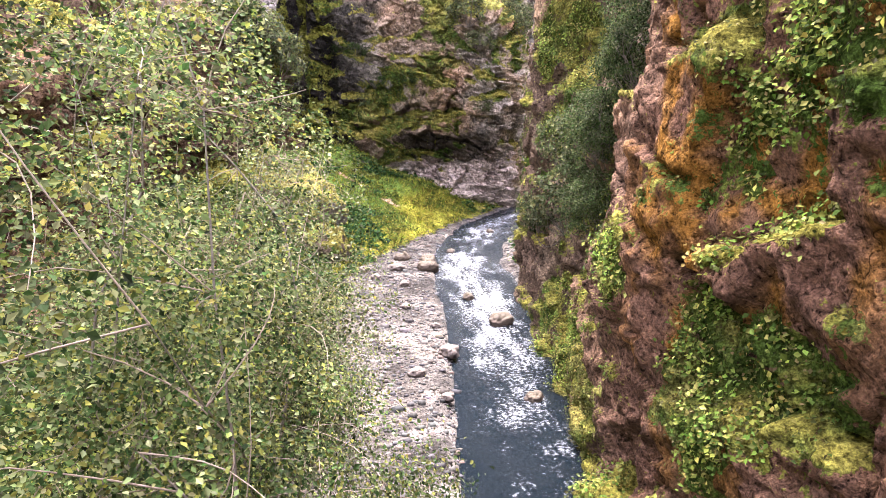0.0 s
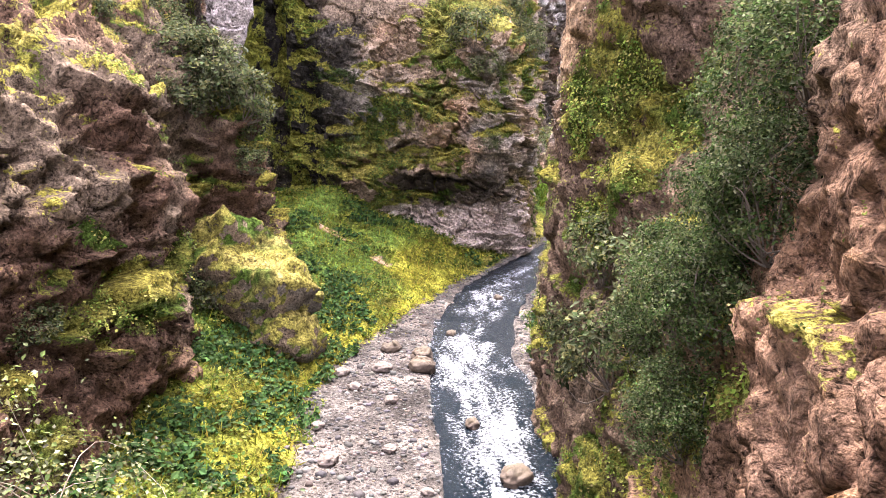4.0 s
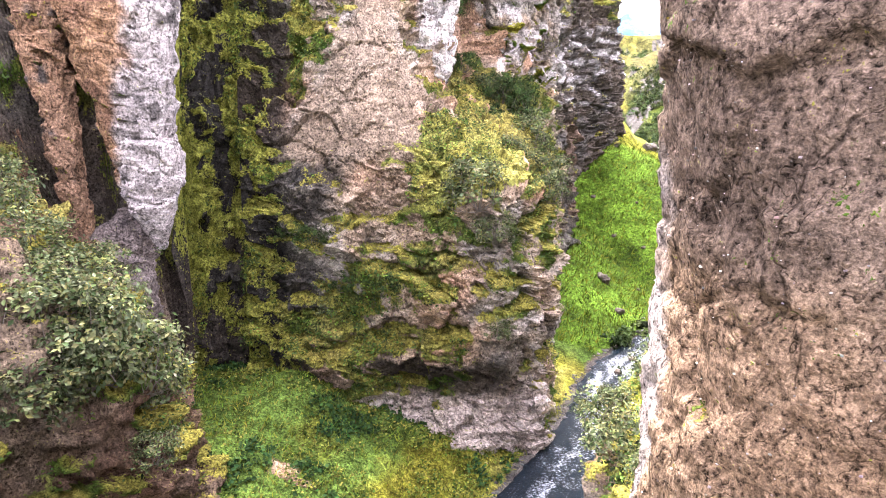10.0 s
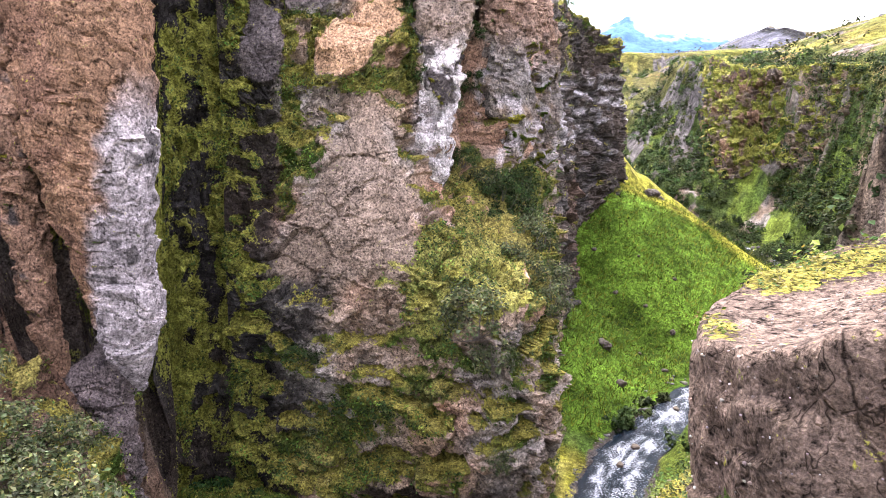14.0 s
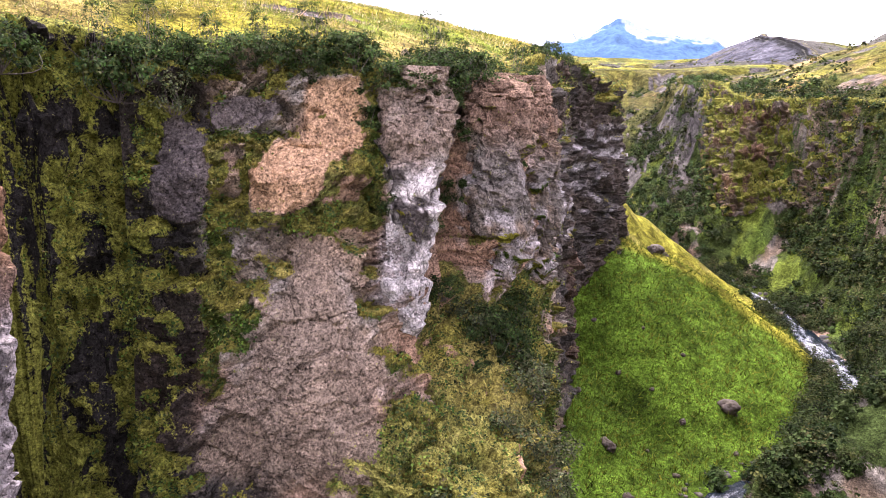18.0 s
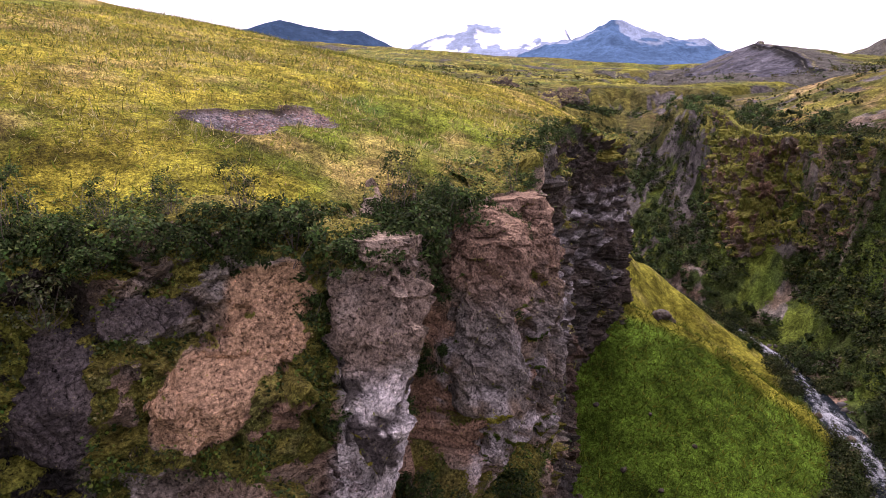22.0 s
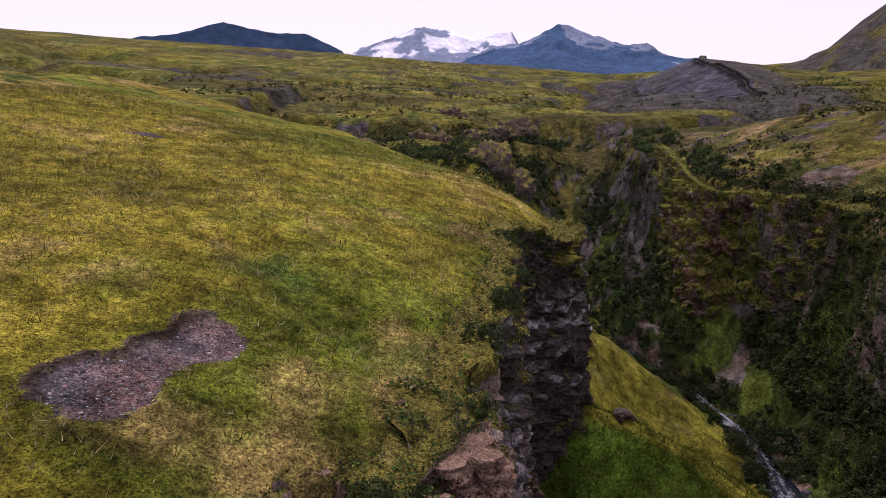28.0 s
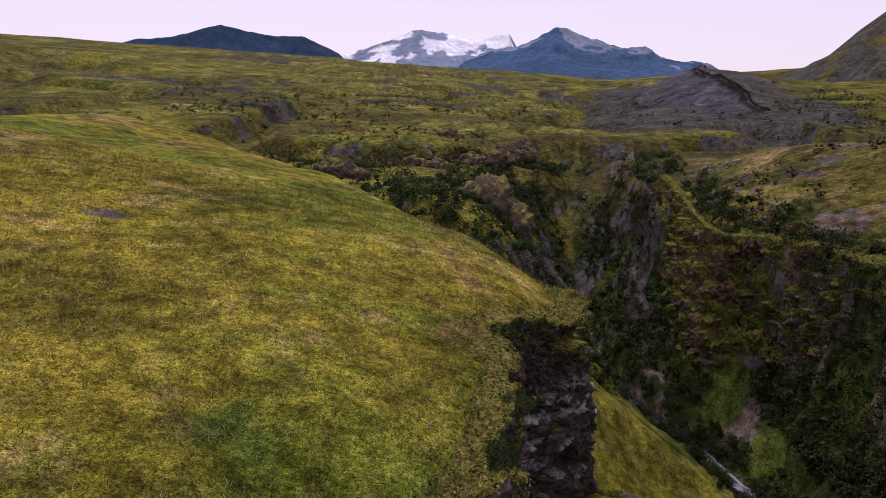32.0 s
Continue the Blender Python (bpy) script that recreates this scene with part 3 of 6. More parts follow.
def ground_colours():
    q = GP * np.array([1, 1, 0.3])
    n1, n2, n3 = fbm(q, 7, 4, 51), fbm(q, 2.2, 4, 52), fbm(q, 26, 3, 53)
    base = colour_mix([YELLOW, GREEN, STRAW], [smooth(-0.15, 0.45, n1 + 0.4 * n3), smooth(0.12, 0.55, n2 + 0.3 * n1) * 0.55])
    floor_zone = (DW < 0) & (DE < 0) & (Y < 100)
    lush = smooth(-0.2, 0.25, n1 + 0.5 * n2 + 0.5 * smooth(3, 8, DR - EDGE)) * floor_zone * smooth(0.5, 3, DR - EDGE) * LEFT
    base = colour_mix([(0, 0, 0), LUSH], [lush]) + base * (1 - lush)[..., None]
    hill = ((DW < 0) & (Y > 98) & (Y < 180) & LEFT).astype(float)
    # Hill grass splits at the crest: shaded green side, sunlit yellower side, painted in.
    base = base * (1 - hill)[..., None] + hill[..., None] * colour_mix([(0.042, 0.075, 0.008), (0.115, 0.112, 0.015)], [smooth(0.3, 0.7, n1 * 0.35 + smooth(-5, 1, line_distance(X, Y, [(20, 152)] + CREST + [(80, 130)])[0]))])
    base = base * np.where((hill > 0) & (DR > 3), 1 + 0.35 * n2 + 0.3 * n1, 1.0)[..., None]
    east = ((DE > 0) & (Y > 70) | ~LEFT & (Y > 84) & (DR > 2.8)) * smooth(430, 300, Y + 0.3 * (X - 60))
    # East side and its stream bank take a darker green than the west.
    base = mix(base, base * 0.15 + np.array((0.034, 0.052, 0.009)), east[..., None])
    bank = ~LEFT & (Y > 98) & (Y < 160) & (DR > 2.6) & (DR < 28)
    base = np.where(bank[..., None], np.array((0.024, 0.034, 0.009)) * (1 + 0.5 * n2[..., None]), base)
    tops = smooth(36, 44, H + 3 * n1) * east
    n5 = fbm(q, 14, 4, 60)
    heather = colour_mix([(0.1, 0.092, 0.018), (0.05, 0.055, 0.013), (0.15, 0.11, 0.05), (0.12, 0.055, 0.03)], [smooth(-0.2, 0.2, n5 + 0.5 * n2), smooth(0.1, 0.5, n1 - 0.5 * n5), smooth(0.35, 0.5, n3 + 0.5 * n2) * 0.7])
    base = base + (heather - base) * tops[..., None]
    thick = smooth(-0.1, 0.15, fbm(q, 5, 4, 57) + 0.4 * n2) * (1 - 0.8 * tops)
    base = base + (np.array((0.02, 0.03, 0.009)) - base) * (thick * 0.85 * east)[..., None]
    plateau = (DW > 0) & (Y > 70)
    meadow = colour_mix([(0.16, 0.14, 0.017), (0.088, 0.112, 0.012), (0.25, 0.185, 0.062), (0.045, 0.078, 0.011)], [smooth(-0.15, 0.35, n3 + 0.5 * n1), smooth(0.1, 0.5, n1 + 0.4 * n2 - 0.3 * n3) * 0.8, smooth(0.3, 0.55, fbm(q, 16, 4, 59) + 0.2 * n2)])
    base = np.where(plateau[..., None], meadow, base)
    # Darker green towards the bottom of the north ravine, broken by noise.
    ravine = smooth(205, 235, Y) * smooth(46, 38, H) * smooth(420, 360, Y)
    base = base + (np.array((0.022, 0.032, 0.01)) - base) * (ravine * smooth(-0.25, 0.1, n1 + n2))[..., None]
    east_green = ~LEFT & (Y > 84) & (DR > 2.8)
    steep = smooth(0.78, 0.55, ground_slope + 0.12 * n2 + np.where(east_green, 0.42 + 0.3 * n1, 0) * smooth(430, 300, Y) + np.where((Y > 90) & LEFT & (DW < 0) & (DR > 3), 0.5, 0) + np.where((DW > -1.5) & (H > 40.5) & (Y > 76) & (Y < 200), 0.55, 0))
    rocky = colour_mix([EARTH, GREYROCK, RUST], [smooth(-0.2, 0.3, n2), smooth(0.25, 0.5, n1) * 0.7])
    cover = 1 - steep
    rocky = rocky * (1 - 0.4 * east[..., None])
    cover = cover * (1 - 0.9 * east * smooth(0.2, 0.38, fbm(q, 8, 3, 58)))
    rocky_all = rocky
    grav = smooth(0.5, -0.6, DR - EDGE + 0.8 * n2) * ((Y < 100) & LEFT | (DR < 4.2)) * (DR < 14) * (1 - smooth(222, 236, Y)) * (1 - smooth(104, 114, Y) * (DR > 2.6))
    cob = colour_mix([COBBLE, (0.055, 0.05, 0.046), (0.115, 0.1, 0.088)], [smooth(0, 0.4, n2), smooth(0.1, 0.5, fbm(q, 0.9, 2, 54))])
    cob = cob * np.where(Y > 84, 0.45, 1.0)[..., None]
    rocky_all = rocky_all + (cob - rocky_all) * smooth(0.1, 0.6, grav)[..., None]
    cover = cover * (1 - grav)
    patch = gravel_patch(X, Y, n2)
    rocky_all = rocky_all + (colour_mix([SCREE, (0.15, 0.098, 0.088)], [smooth(-0.2, 0.3, n1 + n2)]) - rocky_all) * patch[..., None]
    lip = gravel_patch(X + 0.8, Y - 0.5, n2) * (1 - patch) * (Y < 130)
    rocky_all = rocky_all + (np.array((0.03, 0.022, 0.015)) - rocky_all) * lip[..., None]
    cover = cover * (1 - patch) * (1 - lip)
    for ex, ey, er in ((-9.4, 66.6, 1.2), (-8.2, 66.0, 0.8), (-5.2, 65.4, 1.0), (-11, 59, 0.7)):
        soil = smooth(1.2, 0.6, np.hypot(X - ex, (Y - ey) * 1.2) / er + 0.4 * n2)
        rocky_all = rocky_all + (np.array((0.26, 0.17, 0.11)) - rocky_all) * soil[..., None]
        cover = cover * (1 - soil)
    r = np.hypot(X, Y - 80)
    bare = smooth(0.12, 0.35, fbm(q, 60, 5, 55)) * smooth(240, 420, r) * 0.85
    ridge = line_distance(X, Y, RIDGE)[0]
    bare = np.maximum(bare, smooth(120, 85, -ridge + 30 * n3) * smooth(60, 25, ridge + 30 * n3) * smooth(380, 430, Y + 0.2 * X))
    bare = np.maximum(bare, smooth(420, 300, np.hypot(X - 800, Y - 800)) * smooth(-0.6, 0.0, n3))
    sunk = smooth(0.25, 0.55, ridged(np.stack([X, Y, 0 * X], -1), 95, 4, 34)) * smooth(190, 300, r)
    base = base * (mix(1.0, 0.85, smooth(180, 330, r)) * (1 + smooth(190, 240, r) * (0.5 * n1 + 0.35 * n2)))[..., None]
    rocky_all = rocky_all + (np.array((0.06, 0.055, 0.052)) * (1 + 0.5 * n2[..., None]) - rocky_all) * smooth(215, 250, Y)[..., None]
    stony = smooth(0.18, 0.34, ridged(q, 16, 4, 62) * 0.5 + n1) * smooth(215, 250, Y) * smooth(460, 400, Y) * smooth(0.93, 0.8, ground_slope)
    cover = cover * (1 - stony)
    # Darker brown in random patches and along the gullies of the plain.
    heath = np.maximum(smooth(-0.05, 0.25, fbm(q, 45, 5, 56)) * smooth(170, 240, r) * 0.6, 0.5 * sunk)
    base = base + (np.array((0.045, 0.038, 0.015)) - base) * heath[..., None]
    rocky_all = rocky_all + (np.array((0.045, 0.044, 0.037)) - rocky_all) * smooth(0, 0.3, bare)[..., None]
    cover = cover * (1 - bare)
    return base, rocky_all, cover


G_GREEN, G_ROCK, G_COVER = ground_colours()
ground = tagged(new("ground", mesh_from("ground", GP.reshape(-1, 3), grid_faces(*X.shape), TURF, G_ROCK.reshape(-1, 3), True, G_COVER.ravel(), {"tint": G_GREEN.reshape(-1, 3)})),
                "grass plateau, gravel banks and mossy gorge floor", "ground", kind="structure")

# ---- cliffs ----
ALL_P, ALL_N, ALL_V = [], [], []


def catmull(pts, t):
    """A smooth curve through rows of pts at places t from 0 to len - 1."""
    pts = np.asarray(pts, float)
    n = len(pts)
    i = np.clip(np.floor(t).astype(int), 0, n - 2)
    f = (t - i)[:, None]
    p0, p1, p2, p3 = pts[np.clip(i - 1, 0, n - 1)], pts[i], pts[i + 1], pts[np.clip(i + 2, 0, n - 1)]
    return p1 + 0.5 * f * (p2 - p0 + f * (2 * p0 - 5 * p1 + 4 * p2 - p3 + f * (3 * (p1 - p2) + p3 - p0)))


def cliff(name, label, columns, step, bumps=(), rough=1.0, zones=None, cap=4.5, cap_height=None, mossy=0.0, block=1.0, foot_drop=1.5, calm=None, flush=False, ledge=0.7):
    """A rock wall between a foot line and a rim. Each column: foot x, y, then one or more x, y, z up to the rim. bumps: x, y, z, width, height, push out."""
    cols = np.array(columns, float)[::-1]
    k = (cols.shape[1] - 2) // 3
    feet = cols[:, :2]
    fz = terrain(feet[:, 0], feet[:, 1])[0]
    fz = np.minimum(fz, cols[:, 4]) - foot_drop
    rails = [np.column_stack([feet, fz])] + [cols[:, 2 + 3 * i:5 + 3 * i] for i in range(k)]
    length = np.sum(np.linalg.norm(np.diff(rails[-1][:, :2], axis=0), axis=1))
    nu = max(8, int(length / step))
    seg = np.concatenate([[0], np.cumsum(np.maximum(0.5, np.linalg.norm(np.diff(0.5 * (rails[0] + rails[-1])[:, :2], axis=0), axis=1)))])
    tu = np.interp(np.linspace(0, seg[-1], nu), seg, np.arange(len(seg)))
    smooth_rails = [catmull(r, tu) for r in rails]
    if flush:
        t0 = np.gradient(smooth_rails[-1][:, :2], axis=0)
        t0 = np.stack([-t0[:, 1], t0[:, 0]], -1) / np.maximum(np.linalg.norm(t0, axis=1, keepdims=True), 1e-6)
        back = smooth_rails[-1][:, :2] + t0 * 3.2
        smooth_rails[-1][:, 2] = terrain(back[:, 0], back[:, 1])[0] - 0.5
    # cap: runs inward over the ground behind the rim
    tang = np.gradient(smooth_rails[-1][:, :2], axis=0)
    inward = np.stack([-tang[:, 1], tang[:, 0]], -1)
    inward /= np.maximum(np.linalg.norm(inward, axis=1, keepdims=True), 1e-6)
    for dist, drop in ((0.35 * cap, 0.0), (cap, -0.35)):
        top = np.column_stack([smooth_rails[k][:, :2] + inward * dist, np.zeros(nu)])
        tz = terrain(top[:, 0], top[:, 1])[0] + drop
        if cap_height is not None:
            tz = smooth_rails[k][:, 2] + drop * 3
        top[:, 2] = np.maximum(tz, smooth_rails[k][:, 2] + 0.1) if dist < cap else tz
        smooth_rails.append(top)
    rows = []
    for a, b in zip(smooth_rails[:-1], smooth_rails[1:]):
        nv = max(3, int(np.median(np.linalg.norm(b - a, axis=1)) / step))
        for f in np.linspace(0, 1, nv, endpoint=False):
            rows.append(a + (b - a) * f)
    rows.append(smooth_rails[-1])
    P = np.stack(rows, 1)
    for _ in range(3):
        P[:, 1:-1] = 0.5 * P[:, 1:-1] + 0.25 * (P[:, 2:] + P[:, :-2])
    N = grid_normals(P)
    for _ in range(24):
        N[1:-1] = 0.5 * N[1:-1] + 0.25 * (N[2:] + N[:-2])
        N[:, 1:-1] = 0.5 * N[:, 1:-1] + 0.25 * (N[:, 2:] + N[:, :-2])
    N /= np.linalg.norm(N, axis=-1, keepdims=True)
    wall = smooth(0.95, 0.6, np.abs(N[..., 2]))
    out = 1.9 * rough * fbm(P, 9, 3, 61) + 0.6 * rough * fbm(P, 3.6, 3, 62, squash=1.4)
    rise = P[..., 2] / 2.6 + 0.8 * fbm(P, 6, 3, 77) + 0.05 * P[..., 0]
    soft = 1.0 if calm is None else calm(P)
    out = out * (0.35 + 0.65 * soft) + ledge * soft * block * (rise % 1.0 - 0.5) * smooth(-0.15, 0.3, fbm(P, 5, 2, 78))
    for bx, by, bz, bw, bh, push in bumps:
        out = out + push * np.exp(-((P[..., 0] - bx) ** 2 + (P[..., 1] - by) ** 2) / bw ** 2 - ((P[..., 2] - bz) / bh) ** 2)
    warp = P + 0.7 * np.stack([fbm(P, 2.5, 3, 63), fbm(P, 2.5, 3, 64), fbm(P, 2.5, 3, 65)], -1)
    r1, g1, t1 = cells(warp, 3.4, 3.4, 2.4, 66)
    r2, g2, t2 = cells(warp, 1.2, 1.2, 0.85, 68)
    r3, g3, t3 = cells(P, 0.5, 0.5, 0.36, 69)
    worn = smooth(-0.05, 0.3, fbm(P, 5, 2, 79))
    rock = 1.7 * (r1 - 0.5) + 2.4 * t1 - 1.0 * worn * smooth(0.08, 0.01, g1)
    rock = rock + 0.65 * (r2 - 0.5) + 1.1 * t2 - 0.3 * worn * smooth(0.07, 0.0, g2)
    rock = rock + 0.22 * (r3 - 0.5) + 0.4 * t3
    out = out + block * rock * soft
    out = out + 0.1 * ridged(P, 1.2, 3, 70) * soft + 0.1 * fbm(P, 0.5, 3, 71)
    ends = np.minimum(1, np.minimum(np.arange(nu), np.arange(nu)[::-1]) / 6.0)[:, None]
    P = P + N * (out * (0.12 + 0.88 * wall) * ends)[..., None]
    N = grid_normals(P)
    nz = N[..., 2]
    n1, n2, n3 = fbm(P, 4.5, 4, 72), fbm(P, 1.3, 4, 73), fbm(P, 12, 3, 74)
    col = colour_mix([EARTH, GREYROCK, RUST], [smooth(-0.2, 0.35, n1), smooth(0.1, 0.5, n3 - 0.3 * n1)])
    damp = 0.0 * n1
    col = col * (0.78 + 0.22 * r1[..., None] + 0.24 * r2[..., None]) * (1 + 0.15 * n2[..., None])
    col = col * (1.0 if "east" in name or "west" in name else 1.4)
    info = dict(n1=n1, n2=n2, n3=n3, nz=nz, r1=r1, g1=g1, moss=mossy)
    if zones:
        col, bias = zones(P, col, info)
        damp = info.get("damp", damp)
    else:
        bias = 0.0
    blur = P.copy()
    for _ in range(6):
        blur[1:-1, 1:-1] = 0.2 * (blur[1:-1, 1:-1] + blur[2:, 1:-1] + blur[:-2, 1:-1] + blur[1:-1, 2:] + blur[1:-1, :-2])
    nb = grid_normals(blur)[..., 2]
    streak = value_noise(P[..., 0] / 0.8, P[..., 1] / 0.8, P[..., 2] / 7, 75)
    patch = fbm(P, 2.6, 3, 76)
    veg = smooth(0.18, 0.72, nb * 0.55 + 0.62 * patch + 0.22 * n1 + 0.2 * n2 + mossy + bias + (0.1 + 0.5 * np.clip(damp, 0, 1)) * streak + 0.2)
    veg = np.maximum(veg, smooth(0.3, 0.5, nb + 0.1 * n2) * (P[..., 2] > 42))
    tint = 0.85 * colour_mix([MOSS, GREEN, (0.155, 0.14, 0.03), STRAW], [smooth(-0.2, 0.25, n2 + 0.7 * patch), smooth(0.35, 0.75, nb + 0.2 * n2), smooth(0.2, 0.6, n3 + n2) * 0.4])
    tint = over(tint, (0.17, 0.17, 0.045), np.clip(info.get("meadow", 0.0 * n1), 0, 1) * 0.55 * smooth(-0.3, 0.3, n2 + 0.2))
    tint = tint + (np.array((0.13, 0.135, 0.025)) - tint) * np.clip(damp, 0, 1)[..., None]
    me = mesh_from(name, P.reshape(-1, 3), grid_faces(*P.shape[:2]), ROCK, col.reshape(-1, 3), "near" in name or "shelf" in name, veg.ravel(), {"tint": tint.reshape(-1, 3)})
    ob = tagged(new(name, me), label, "cliff", kind="structure")
    ALL_P.append(P.reshape(-1, 3))
    ALL_N.append(N.reshape(-1, 3))
    ALL_V.append(veg.ravel())
    return ob


def blob(P, x, y, z, w, h, n=0.0):
    """A soft-edged zone round a place."""
    return smooth(1.2, 0.7, np.sqrt(((P[..., 0] - x) ** 2 + (P[..., 1] - y) ** 2) / w ** 2 + ((P[..., 2] - z) / h) ** 2) + 0.45 * n)


def over(col, pigment, mask):
    return col + (np.array(pigment) - col) * np.clip(mask, 0, 1)[..., None]


def east_zones(P, col, i):
    x, y, z = P[..., 0], P[..., 1], P[..., 2]
    col = over(col, (0.16, 0.1, 0.068), smooth(-0.5, 0.2, i["n1"]) * 0.75)
    col = col * mix(0.85, 0.66, smooth(28, 38, y))[..., None]
    col = over(col, (0.135, 0.068, 0.044), smooth(26, 15, y) * 0.7)
    col = over(col, LICHEN, smooth(0.0, 0.35, i["n2"] + 0.4 * i["n1"] + 0.5 * value_noise(x / 0.7, y / 0.7, z / 5, 83)) * blob(P, 5, 13, 12, 5.5, 8, i["n1"]) * 0.8)
    col = over(col, (0.118, 0.088, 0.069), blob(P, 6.5, 42, 28, 7, 8, i["n1"]) * 0.8)
    col = over(col, TAN, blob(P, 6.5, 41, 20.5, 5, 4, i["n1"]) * 0.35)
    col = over(col, PALE, blob(P, 6, 44.5, 19, 1.6, 6, i["n2"]) * 0.6)
    bias = 0.05 * smooth(36, 30, y) - 0.3 * blob(P, 6, 22, 12, 5, 9, i["n1"]) - 0.22 * blob(P, 6, 42, 27, 7, 9, i["n1"]) + 0.12 * blob(P, 5, 14, 10, 6, 6) + 0.45 * blob(P, 6.5, 37, 15, 3.6, 5.5, i["n1"]) + 0.2 * blob(P, 5, 27, 4, 8, 6)
    return col, bias


def left_zones(P, col, i):
    col = 0.66 * over(col, (0.14, 0.078, 0.05), smooth(-0.4, 0.2, i["n1"]) * 0.85)
    return col, 0.02


def slab_zones(P, col, i):
    x, y, z = P[..., 0], P[..., 1], P[..., 2]
    # Very dark pigment behind the pillars, near black at the far end.
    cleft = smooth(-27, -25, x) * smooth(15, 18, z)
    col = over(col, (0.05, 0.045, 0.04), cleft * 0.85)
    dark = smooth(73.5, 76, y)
    col = over(col, NEAR_BLACK, dark * 0.9)
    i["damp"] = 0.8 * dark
    return col, 0.12 * cleft + 0.3 * dark


def patch_of(P, x, z, w, h, lean, n):
    """A sharp-edged slanting face on the main cliff."""
    u, v = P[..., 0] - x - lean * (P[..., 2] - z), P[..., 2] - z
    u, v = u + 0.9 * fbm(P, 2.6, 4, 84) + 0.3 * n, v + 1.1 * fbm(P, 2.6, 4, 85)
    return smooth(1.12, 0.96, ((np.abs(u) / w) ** 3 + (np.abs(v) / h) ** 3) ** (1 / 3) + 0.2 * n)


def tan_face(P, n):
    return np.maximum(patch_of(P, TAN_X, TAN_Z, 1.7, 2.4, 0.12, n), patch_of(P, TAN_X - 1.8, TAN_Z - 3.2, 2.0, 1.9, 0.35, n))


def violet_face(P, n):
    return np.maximum(patch_of(P, VIOLET_X, VIOLET_Z, 1.45, 2.6, 0.05, n), patch_of(P, VIOLET_X + 3.4, VIOLET_Z + 3.2, 1.9, 0.9, 0.3, n))


TAN_X, TAN_Z, VIOLET_X, VIOLET_Z = -4.3, 42.0, -12.3, 38.9


def main_zones(P, col, i):
    x, y, z = P[..., 0], P[..., 1], P[..., 2]
    n1, n2, n3 = i["n1"], i["n2"], i["n3"]
    # Near-black pigment over the west end and two patches beside it.
    col = over(col, NEAR_BLACK, smooth(-9.8, -12, x + 1.5 * n1) * 0.92)
    col = over(col, NEAR_BLACK, blob(P, -9.5, 79.5, 22, 2.6, 5, n1) * 0.85)
    col = over(col, NEAR_BLACK, blob(P, -12, 78.5, 12, 4.5, 10, n1) * 0.85)
    i["damp"] = 0.75 * smooth(-10, -13.5, x + 1.5 * n1) * smooth(-0.3, 0.3, i["n3"] + 0.3)
    tri = smooth(0.0, 1.2, (38 - z) * 0.42 - np.abs(x + 5.4 - (z - 30) * 0.12)) * smooth(21.5, 24, z + n2)
    col = over(col, (0.185, 0.142, 0.105), tri * 0.9)
    tan = tan_face(P, n2)
    col = over(col, (0.43, 0.275, 0.165), tan * 0.95)
    violet = violet_face(P, n2)
    col = over(col, (0.092, 0.079, 0.076), violet * 0.9)
    col = over(col, PALE, smooth(1.6, 0.8, np.abs(x + 0.6 - 0.12 * (z - 34)) + 0.5 * n2) * smooth(30, 32, z) * smooth(43, 39, z + n2) * 0.8)
    col = over(col, (0.33, 0.28, 0.25), smooth(6.5, 5.0, z + 0.8 * n2) * smooth(-5, -2, x) * smooth(88, 84, y) * 0.9)
    # Near-black band across the wall at about 7 m height.
    col = over(col, NEAR_BLACK, smooth(2.4, 0.8, np.abs(z - 7.2 + 0.8 * n2)) * smooth(-7, -4, x) * smooth(7, 4, x) * 0.85)
    bias = -0.5 * tri - 0.9 * tan - 0.8 * violet - 0.6 * blob(P, -0.3, 85, 34, 1.6, 7, n2)
    bias = bias - 0.4 * smooth(6.5, 5.0, z) * smooth(-5, -2, x) + 0.55 * blob(P, -5, 76, 10.5, 7.5, 6, n1) + 0.2 * blob(P, -5, 84, 38, 7, 3, n1) + 0.3 * smooth(-10.5, -14, x)
    strip = smooth(1.1, 0.5, np.abs(z - 36.4 + 0.5 * n1)) * smooth(-11.5, -9.5, x) * smooth(-0.8, -2.0, x) + smooth(0.9, 0.4, np.abs(x + 8.2 - 0.25 * (z - 40) + 0.4 * n1)) * smooth(36, 37, z)
    strip = strip + smooth(0.8, 0.35, np.abs(x + 2.3 + 0.4 * n1)) * smooth(35, 36, z) + smooth(0.9, 0.4, np.abs(x + 10.5 + 0.4 * n2)) * smooth(26, 28, z)
    bias = bias + 0.55 * np.clip(strip, 0, 1)
    shoulder = blob(P, 1.5, 78, 23, 6.5, 4.2, n1)
    i["meadow"] = shoulder
    bias = bias + 0.32 * shoulder
    return col, bias


